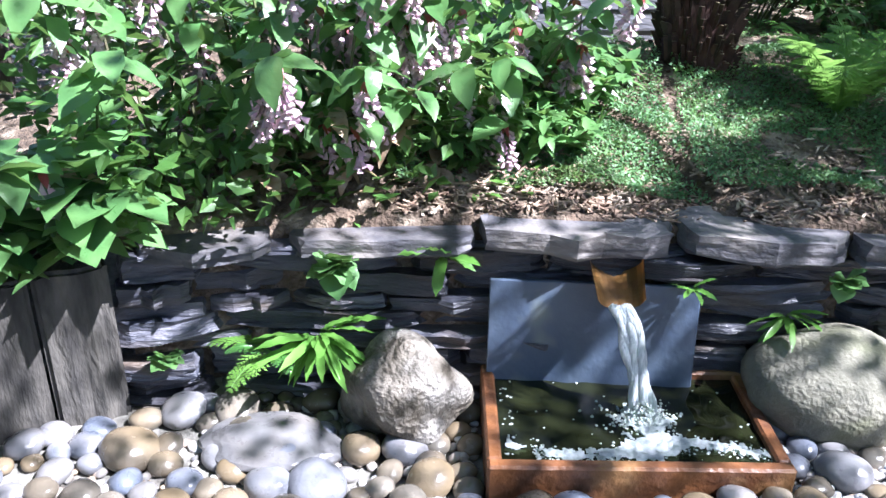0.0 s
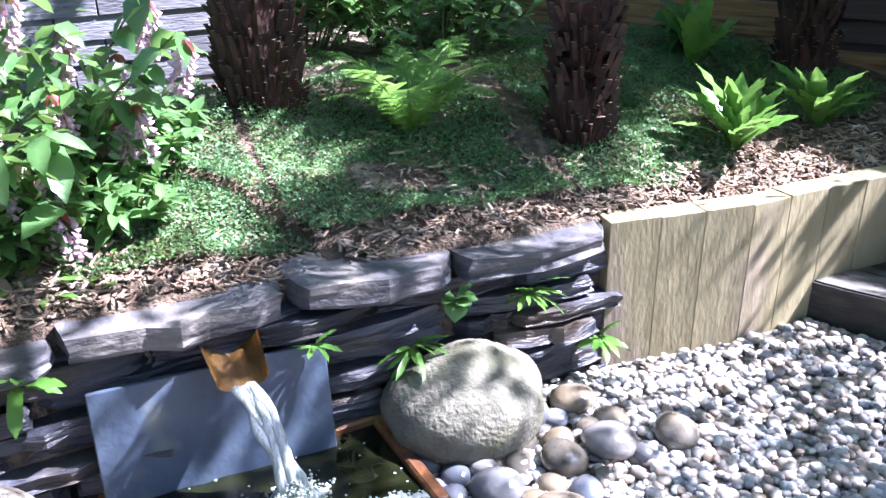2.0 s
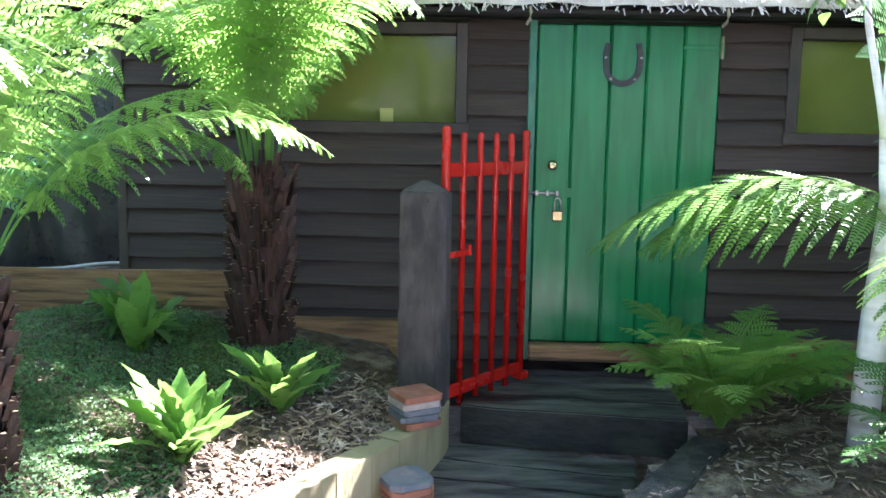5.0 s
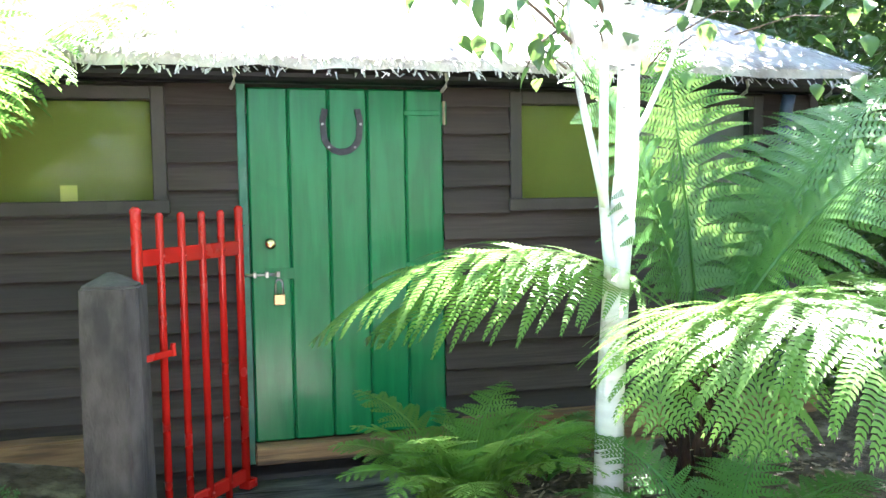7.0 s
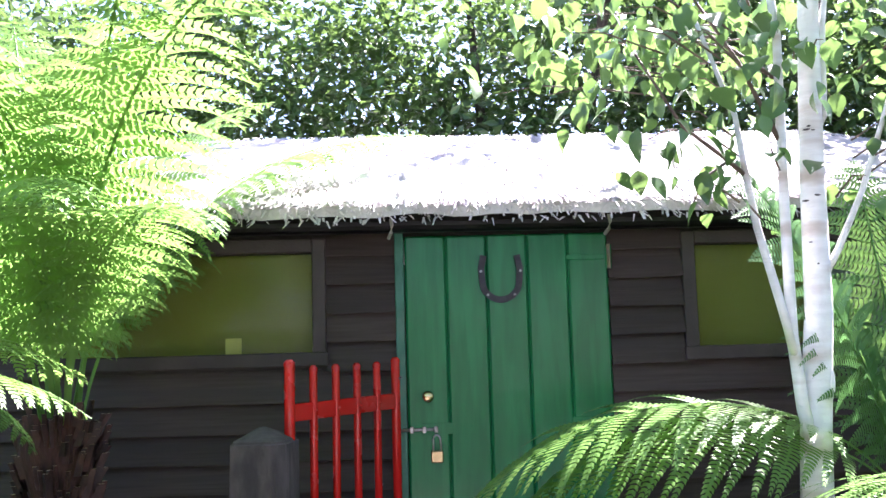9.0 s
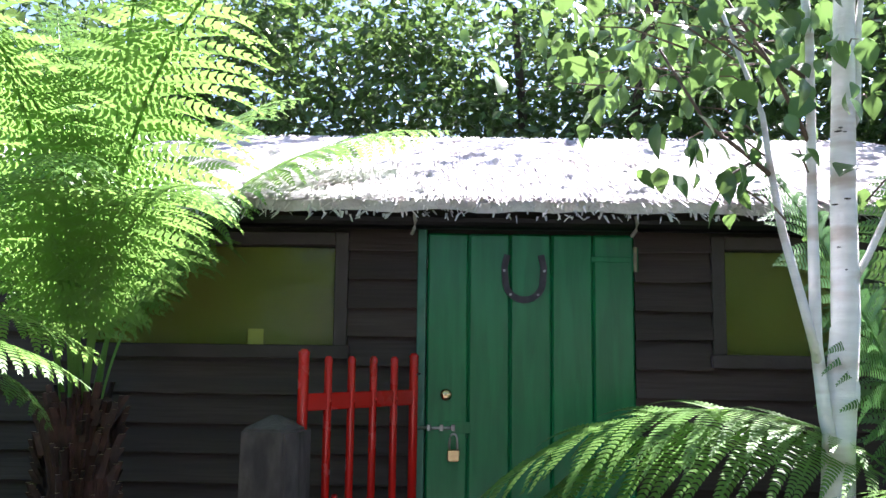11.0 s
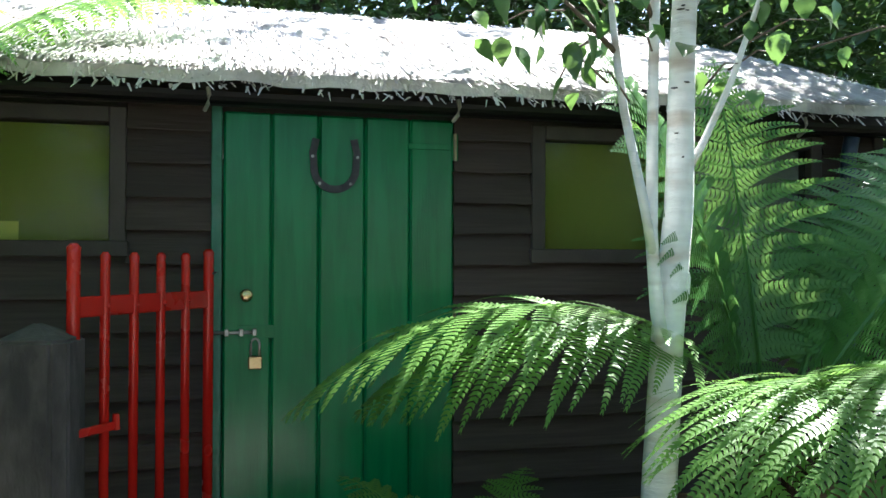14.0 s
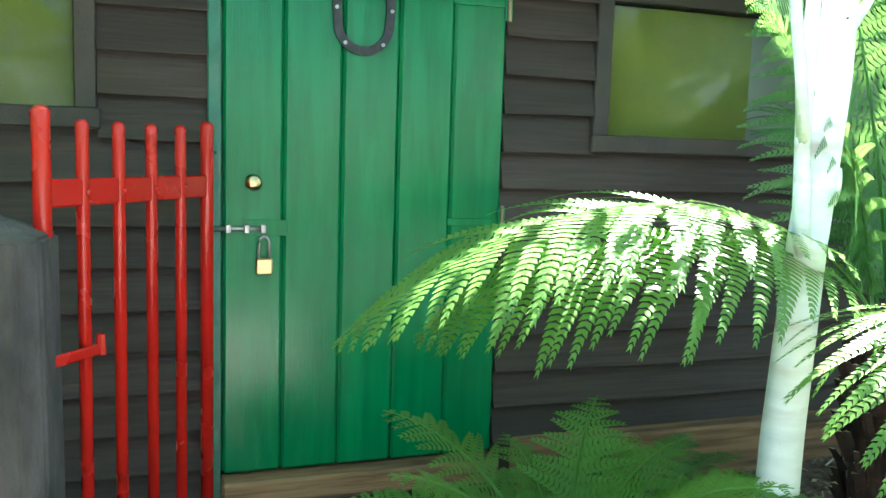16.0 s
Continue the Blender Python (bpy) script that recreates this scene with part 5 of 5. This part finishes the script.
bush("broadleaf_shrub", (-2.93, -5.32, 0.50), 0.30, 0.46, 10, BROADB, 1.0, "glossy broad-leaved shrub hanging over the sleepers", 1, 9)
bush("broadleaf_shrub", (-3.1, -5.85, 0.50), 0.40, 0.5, 10, BROAD, 1.2, "glossy broad-leaved shrub in the bed", 2, 8)
bush("evergreen_perennial", (-2.72, -3.60, bed_z(-2.72, -3.60) - 0.01), 0.20, 0.22, 11, BROAD, 0.62, "low whorled evergreen perennial at the bed's edge", 3, 7)
bush("evergreen_perennial", (-2.98, -3.25, bed_z(-2.98, -3.25) - 0.01), 0.28, 0.25, 13, BROAD, 0.60, "low whorled evergreen perennial under the flowering shrub", 4, 7)
bush("evergreen_perennial", (-2.90, -3.51, bed_z(-2.90, -3.51) - 0.01), 0.17, 0.20, 10, BROAD, 0.62, "low whorled evergreen perennial at the wall top", 50, 7)
bush("evergreen_perennial", (-2.81, -3.84, bed_z(-2.81, -3.84) - 0.01), 0.17, 0.20, 10, BROAD, 0.62, "low whorled evergreen perennial at the wall top", 51, 7)
bush("evergreen_perennial", (-3.01, -3.17, bed_z(-3.01, -3.17) - 0.01), 0.17, 0.20, 10, BROAD, 0.62, "low whorled evergreen perennial at the wall top", 52, 7)
bush("dark_shrub", (-2.95, -1.30, 0.78), 0.60, 1.0, 42, BROAD, 0.70, "dense dark green shrub behind the tree ferns", 5, 8)
bush("dark_shrub", (-3.55, -1.75, 0.82), 0.50, 1.25, 30, BROAD, 0.70, "dense green shrub by the fence", 6, 8)
bush("rhododendron", (-1.84, -0.62, 0.83), 0.16, 0.30, 6, BROAD, 0.95, "young rhododendron with drooping leathery leaves", 7, 8)

# flowering shrub
FLEAF = [leaf_mesh("leaf", 0.125, 0.07, M_LEAF, 0.35, 0.2, 1.3, 9, 0.03, 1.2), leaf_mesh("leaf", 0.105, 0.06, M_LEAF, 0.5, 0.2, 1.3, 9, 0.04, 1.2)]
DRYL = [leaf_mesh("leaf", 0.12, 0.06, M_DRY, 0.4, 0.4, 1.3, 6)]
def raceme(seed):
    g = random.Random(seed)
    V, F = [], []
    for i in range(26):
        zz = -0.012 * (i // 3) - 0.01
        a = g.uniform(0, 6.28)
        p = Vector((0.012 * math.cos(a), 0.012 * math.sin(a), zz))
        o = Vector((math.cos(a), math.sin(a), -1.2)).normalized()
        l = o.orthogonal().normalized()
        k = len(V)
        e = p + o * 0.020
        for s in range(4):
            t = 1.57 * s
            w = (l * math.cos(t) + o.cross(l) * math.sin(t))
            V += [tuple(p), tuple(e + w * 0.010 + o * 0.006)]
        F += [(k, k + 1, k + 3), (k, k + 3, k + 5), (k, k + 5, k + 7), (k, k + 7, k + 1)]
    return raw("flower", V, F, M_PETAL)
FLOW = [raceme(1), raceme(2)]
BR = leaf_mesh("bract", 0.050, 0.030, M_BRACT, 0.4, 0.3, 1.2, 3)
g = random.Random(77)
shrub = thing("flowering_shrub", "tall leafy shrub hung with pink and white flower tassels", "shrub", at=(-3.05, -4.35, 0.60))
spots = []
for i in range(56):
    y0 = g.uniform(-0.85, 1.0)
    root = Vector((g.uniform(-0.25, 0.15), y0, 0.0))
    tip = root + Vector((g.uniform(-0.15, 0.55), g.uniform(-0.3, 0.3), g.uniform(0.30, 1.25)))
    if y0 > 0.55:
        tip.z *= 0.62
    mid = root.lerp(tip, 0.55) + Vector((0, 0, 0.12))
    part("stem", tube([root, mid, tip], [0.007, 0.005, 0.003], 5), M_STEM, shrub)
    n = 7
    for k in range(n):
        s = 0.30 + 0.70 * k / (n - 1)
        q = (root.lerp(mid, s / 0.55) if s < 0.55 else mid.lerp(tip, (s - 0.55) / 0.45))
        base = g.uniform(-40, 40) + (90 if k % 2 else 0) - 30
        for o in (0, 180):
            piece("leaf", (DRYL if tip.z < 0.45 and g.random() < 0.25 else FLEAF)[0 if g.random() < 0.5 else -1], shrub, pose(q.x, q.y, q.z, rz=base + o) @ pose(0, 0, 0, rx=g.uniform(-25, 25), ry=g.uniform(-15, 42)) @ Matrix.Scale(g.uniform(0.9, 1.55), 4))
        if k > 1 and g.random() < 0.42:
            piece("flower", g.choice(FLOW), shrub, pose(q.x + 0.03, q.y, q.z - 0.03, rx=g.uniform(-15, 15), ry=g.uniform(-15, 15)) @ Matrix.Scale(g.uniform(0.95, 1.55), 4))
            for b in range(3):
                piece("bract", BR, shrub, pose(q.x + 0.03, q.y, q.z - 0.02, rz=120 * b + 20) @ pose(0, 0, 0, ry=35))
g = random.Random(78)
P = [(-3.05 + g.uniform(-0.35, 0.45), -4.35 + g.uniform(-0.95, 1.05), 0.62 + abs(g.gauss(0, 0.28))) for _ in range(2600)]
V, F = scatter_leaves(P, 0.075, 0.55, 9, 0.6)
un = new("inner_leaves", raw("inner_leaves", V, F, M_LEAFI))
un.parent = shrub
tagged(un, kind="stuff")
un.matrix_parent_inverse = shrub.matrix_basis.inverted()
# dry leaves and spider-leaved tufts under it
rosette("spent_foliage", (-2.74, -4.22, 0.57), 9, DRYL, 1.2, "withered tan leaves hanging over the wall", "leaves", "spent leaves", 8, (-30, 40))
for k, (x, y, zz) in enumerate(((-2.74, -4.02, 0.66), (-2.80, -4.36, 0.70), (-2.70, -3.86, 0.62), (-2.86, -4.62, 0.68), (-2.78, -4.18, 0.80))):
    rosette("spent_foliage", (x, y, zz), 8, DRYL, 1.1, "withered tan and pink leaves at the shrub's foot", "leaves", "spent leaves", 30 + k, (-45, 45))
for k, (x, y) in enumerate(((-2.62, -3.92), (-2.56, -3.78), (-2.78, -4.40))):
    rosette("strap_tuft", (x, y, 0.57), 10, STRAPS, 0.5, "tuft of narrow green leaves at the wall top", "plant", "leaf tufts", 20 + k, (5, 60))

# ---- birch ----
birch = thing("birch_tree", "young multi-stemmed white-barked birch beside the shed", "tree", at=(0.075, 0.10, 0))
def limb(pts, r0, r1, name="stem", m=M_BIRCH, sides=10):
    n = len(pts)
    return part(name, tube(pts, [r0 + (r1 - r0) * i / (n - 1) for i in range(n)], sides), m, birch, smooth=True)
limb([(1.28, -1.05, 0.45), (1.293, -1.05, 1.06), (1.322, -1.05, 1.55), (1.362, -1.05, 1.95), (1.38, -1.04, 2.45), (1.405, -1.04, 2.95), (1.46, -1.02, 3.7), (1.5, -1.0, 4.6)], 0.060, 0.026, "trunk")
limb([(1.31, -1.06, 1.48), (1.27, -1.08, 1.62), (1.245, -1.09, 1.86), (1.25, -1.09, 2.3), (1.265, -1.09, 2.9), (1.22, -1.05, 3.6)], 0.024, 0.012)
limb([(1.25, -1.09, 1.80), (1.20, -1.12, 1.97), (1.13, -1.14, 2.22), (1.10, -1.14, 2.42), (1.08, -1.14, 2.60), (0.95, -1.12, 3.0)], 0.017, 0.007)
limb([(1.10, -1.14, 2.40), (1.02, -1.16, 2.46), (0.88, -1.2, 2.55), (0.72, -1.25, 2.78)], 0.009, 0.004, "branch", M_TWIG, 6)
limb([(1.37, -1.04, 2.02), (1.44, -1.06, 2.15), (1.53, -1.08, 2.35), (1.66, -1.1, 2.72), (1.78, -1.1, 3.1)], 0.014, 0.006)
limb([(1.385, -1.04, 2.50), (1.43, -1.05, 2.62), (1.45, -1.05, 2.95), (1.5, -1.1, 3.4)], 0.016, 0.008)
limb([(1.26, -1.09, 2.5), (1.12, -1.1, 2.8), (0.9, -1.15, 3.1)], 0.009, 0.004, "branch", M_TWIG, 6)
limb([(1.25, -1.08, 2.75), (1.15, -0.8, 3.0), (1.0, -0.4, 3.12), (0.75, -0.35, 3.15)], 0.009, 0.004, "branch", M_TWIG, 6)
limb([(1.05, -1.15, 2.45), (0.97, -1.18, 2.40), (0.93, -1.2, 2.36), (0.90, -1.2, 2.30)], 0.006, 0.002, "branch", M_TWIG, 6)
g = random.Random(41)
for k in range(15):
    s = g.random()
    zz = 0.8 + 2.1 * s
    c = Vector((1.26 + 0.066 * (zz - 0.8), -1.05, zz))
    a = g.uniform(-2.9, -0.2)
    r = 0.050 - 0.006 * (zz - 0.5)
    sc = part("bark_scar", stone(0.008, g.uniform(0.012, 0.035), g.uniform(0.004, 0.009), k, 0.1, 1), M_SCAR, birch)
    sc.matrix_basis = Matrix.Translation(c + Vector((math.cos(a), math.sin(a), 0)) * r * 0.93) @ pose(0, 0, 0, rz=math.degrees(a))
part("peeling_bark", stone(0.016, 0.012, 0.10, 4, 0.25, 2), M_BIRCH, birch).matrix_basis = pose(1.372, -1.085, 1.70, ry=4)
BL = [leaf_mesh("leaf", 0.075, 0.055, M_BIRCHLEAF, 0.3, 0.15, 1.35, 5), leaf_mesh("leaf", 0.06, 0.045, M_BIRCHLEAF, 0.4, 0.2, 1.35, 5)]
twigs = [((0.72, -1.25, 2.78), 0.34, 26), ((0.86, -1.2, 2.52), 0.16, 14), ((0.93, -1.2, 2.36), 0.10, 8), ((1.08, -1.14, 2.62), 0.22, 22), ((0.92, -1.12, 3.0), 0.40, 50), ((1.28, -1.1, 2.9), 0.28, 34), ((1.66, -1.12, 2.75), 0.24, 18), ((1.5, -1.1, 2.35), 0.12, 6), ((1.45, -1.05, 3.2), 0.42, 60), ((1.85, -1.1, 3.1), 0.35, 30), ((0.5, -1.25, 2.95), 0.30, 20), ((2.2, -1.5, 2.45), 0.30, 12), ((0.55, -1.2, 3.05), 0.34, 34), ((1.0, -1.15, 2.85), 0.26, 30), ((1.75, -1.1, 2.6), 0.2, 14), ((0.72, -0.42, 3.05), 0.26, 55), ((1.05, -0.28, 3.15), 0.30, 70), ((1.40, -0.36, 3.10), 0.28, 55), ((0.95, -0.75, 3.05), 0.25, 30)]
for c, rr, n in twigs:
    for k in range(n):
        o = Vector((g.gauss(0, 1), g.gauss(0, 1), g.gauss(0, 0.8))) * rr * 0.55
        q = Vector(c) + o
        piece("leaf", BL[k % 2], birch, pose(q.x, q.y, q.z, rz=g.uniform(0, 360)) @ pose(0, 0, 0, rx=g.uniform(-40, 40), ry=g.uniform(10, 85)) @ Matrix.Scale(g.uniform(0.85, 1.5), 4))
for c, rr, n in twigs:
    for k in range(max(2, n // 8)):
        o = Vector((g.gauss(0, 1), g.gauss(0, 1), g.gauss(0, 0.8))) * rr * 0.8
        e = Vector(c) + o
        b = Vector((1.3, -1.08, min(e.z - 0.15, 3.4))).lerp(e, 0.55)
        part("twig", tube([b, b.lerp(e, 0.6) + Vector((0, 0, 0.03)), e], [0.004, 0.003, 0.0015], 5), M_TWIG, birch)
P = []
while len(P) < 2300:
    q = Vector((g.gauss(0, 0.95), g.gauss(0, 0.8), g.gauss(0, 0.7)))
    q = Vector((1.5, -1.0, 4.5)) + q
    if q.z > 3.15:
        P.append(tuple(q))
while len(P) < 2900:
    P.append((1.9 + g.gauss(0, 0.4), -0.9 + g.gauss(0, 0.35), 3.3 + g.gauss(0, 0.25)))
V, F = scatter_leaves(P, 0.06, 0.65, 12, 0.3)
cr = new("crown", raw("crown", V, F, M_BIRCHLEAF))
cr.parent = birch
tagged(cr, "high airy crown of small leaves", kind="stuff")

# ---- fence, sheeting, edging timbers ----
fence = tagged(new("fence"), "old silvered shingle fence behind the tree fern", "fence", kind="structure")
a, b = Vector((-4.15, -3.95)), Vector((-3.40, -2.40))
d = (b - a).normalized()
for i in range(12):
    zz = 0.80 + 0.10 * i
    k = 0.0
    j = 0
    while k < (b - a).length:
        L = 0.28 + 0.10 * math.sin(i * 3.7 + j * 2.1)
        bm = box(0, L - 0.006, -0.012, 0.012, 0, 0.105, 0.003)
        ob = part("shingle", bm, M_FENCE, fence)
        p = a + d * k
        ob.matrix_basis = pose(p.x, p.y, zz, rz=math.degrees(math.atan2(d.y, d.x))) @ pose(0, 0, 0, rx=-6)
        k += L
        j += 1
part("post", box(1.66, 1.75, -0.02, 0.07, 0, 1.35, 0.006), M_FENCE, fence).matrix_basis = pose(a.x - 0.02, a.y, 0.70, rz=math.degrees(math.atan2(d.y, d.x)))
part("rail", box(0, 1.66, 0.02, 0.06, 0, 1.25, 0), M_FENCE, fence).matrix_basis = pose(a.x - 0.02, a.y, 0.74, rz=math.degrees(math.atan2(d.y, d.x)))
V, F = [], []
for i in range(13):
    for j in range(9):
        x = -3.1 + 0.95 * i / 12
        zz = 0.97 + 1.0 * j / 8 + 0.10 * (i / 12)
        V.append((x, 0.12 + 0.03 * math.sin(i * 1.4 + j * 0.5), zz))
for i in range(12):
    for j in range(8):
        q = i * 9 + j
        F.append((q, q + 9, q + 10, q + 1))
tp = new("plastic_sheeting", raw("plastic_sheeting", V, F, M_TARP, True))
tagged(tp, "black plastic sheeting with a pale hem beside the shed", "sheeting")
hem = part("hem", tube([(-3.1 + 0.95 * i / 12, 0.11 + 0.03 * math.sin(i * 1.4), 0.97 + 0.10 * i / 12) for i in range(13)], 0.009, 6), plain("pale_hem", (0.6, 0.6, 0.62), 0.6), tp, "pale fringed hem")
sleeper((-3.2, -0.14), (-1.45, -0.10), 0.08, 0.60, 1.06, M_OAK, "edging_timber")
tagged(bpy.data.objects["edging_timber"], "brown timber edging along the shed wall", "timber")
e2 = sleeper((-1.45, -0.16), (-0.62, -0.12), 0.10, 0.55, 0.83, M_OAK, "edging_timber")
tagged(e2, "brown timber edging at the foot of the boards", "timber")
e3 = sleeper((-0.72, -0.12), (-0.48, -0.46), 0.12, 0.45, 0.72, M_OAK, "edging_timber")
tagged(e3, "short sawn timber edging the bed by the gate", "timber")

# ---- hedges and trees that close the garden, and unseen ones that shade it ----
def leafy(name, label, cat, boxes, n, size, seed, trunk=(), material=None, holes=0.0, skip=None):
    """A mass of leaves in clumps, with trunks."""
    g = np.random.default_rng(seed)
    t = thing(name, label, cat, "trees round the garden")
    P = []
    for (x0, x1, y0, y1, z0, z1), share in boxes:
        m = int(n * share)
        clumps = np.stack([g.uniform(x0, x1, m // 60 + 1), g.uniform(y0, y1, m // 60 + 1), g.uniform(z0, z1, m // 60 + 1)], 1)
        c = clumps[g.integers(0, len(clumps), m)]
        P.append(c + g.normal(size=(m, 3)) * 0.19)
    P = np.concatenate(P)
    if skip:
        P = np.array([p for p in P if not skip(*p)])
    V, F = scatter_leaves(P, size, 0.55, seed, 0.3)
    cr = new("crown", raw("crown", V, F, material or M_LEAFD))
    cr.parent = t
    tagged(cr, kind="stuff")
    if not trunk:
        (x0, x1, y0, y1, z0, z1), _ = boxes[0]
        trunk = [[(x0 + (x1 - x0) * (k + 0.5) / 6, y0 + (y1 - y0) * (k + 0.5) / 6, -0.05), (x0 + (x1 - x0) * (k + 0.4) / 6, y0 + (y1 - y0) * (k + 0.6) / 6, z1 * 0.8)] for k in range(6)]
    for k, pts in enumerate(trunk):
        part("trunk", tube(pts, [0.11 - 0.08 * i / (len(pts) - 1) for i in range(len(pts))], 9), M_ROOT, t)
    return t
def in_shed(x, y, z):
    return WL - 0.6 < x < WR + 0.4 and y < 2.9 and z < 3.5
leafy("tree", "dark evergreen tree behind the shed", "tree", [((-3.2, 2.6, 3.3, 4.6, 2.2, 5.2), 1.0)], 34000, 0.11, 1, [[(0.8, 3.9, 0), (0.9, 3.9, 2.5), (0.7, 3.8, 5)]])
leafy("tree", "dark evergreen tree rising beyond the shed roof", "tree", [((2.2, 6.6, 2.9, 4.6, 0.6, 6.0), 1.0)], 42000, 0.12, 2, [[(3.8, 3.3, 0), (3.9, 3.3, 2.5), (3.7, 3.2, 5)]], skip=in_shed)
leafy("tree", "spreading tree behind the shed's corner", "tree", [((-5.4, -2.5, 0.9, 3.6, 0.9, 4.6), 1.0)], 20000, 0.10, 3, [[(-3.6, 2.2, 0), (-3.5, 2.2, 2.5), (-3.6, 2.1, 4.6)]], skip=in_shed)
leafy("hedge", "tall mixed hedge beyond the fence", "hedge", [((-5.4, -4.3, -7.5, 1.0, 0.4, 3.2), 1.0)], 24000, 0.09, 4)
leafy("hedge", "leafy hedge in the corner behind the tree ferns", "hedge", [((-4.7, -3.3, -0.9, 0.9, 0.7, 2.2), 1.0)], 9000, 0.08, 8)
leafy("hedge", "tall dark hedge closing the garden", "hedge", [((3.7, 5.2, -7.5, 2.6, 0.3, 3.0), 1.0)], 24000, 0.10, 5)
# behind the camera; its height keeps bright sky out of panes and door gloss
leafy("hedge", "unseen dark hedge added across the end of the garden", "hedge", [((-5.5, 5.5, -9.6, -8.2, 0.2, 6.0), 1.0)], 34000, 0.13, 6)
# added out of view: sparse leaves that break the sun over cobbles and wall
leafy("tree", "unseen thin-leaved tree added to dapple the water corner", "tree", [((0.0, 1.3, -3.2, -0.5, 4.6, 5.4), 0.6), ((-1.0, 0.4, -4.2, -2.5, 4.6, 5.4), 0.25)], 1800, 0.10, 9, [[(-4.4, -0.6, 0.5), (-4.2, -0.6, 3.0), (-2.6, -0.7, 4.7), (-1.2, -1.0, 5.0), (0.7, -1.8, 5.1)]], M_LEAFI)

leafy("tree", "dark evergreen tree beside the end of the shed", "tree", [((3.36, 4.9, -0.35, 2.8, 0.5, 4.65), 1.0)], 29000, 0.10, 11, [[(4.2, 1.5, 0), (4.2, 1.5, 1.5), (4.1, 1.4, 2.7)]], skip=in_shed)
# unseen canopy, set where its leaf shadows land on the upper thatch
leafy("tree", "unseen tree added over the thatch to dapple its upper slope", "tree", [((-0.8, 4.6, 1.5, 2.7, 4.6, 5.4), 1.0)], 1500, 0.10, 12, [[(1.6, 4.3, 0), (1.7, 4.2, 3.0), (1.8, 3.0, 4.8), (2.0, 2.0, 5.0)]], M_LEAFI)
# added overhead, out of view, to deepen the shade on the shed front
leafy("tree", "unseen broad tree added over the gravel to cut sun and sky", "tree", [((-2.5, 5.0, -7.6, -2.7, 5.2, 6.8), 1.0)], 26000, 0.12, 13, [[(4.4, -6.4, 0), (4.2, -6.2, 3.0), (3.0, -5.6, 5.0), (1.0, -5.0, 6.2)]])
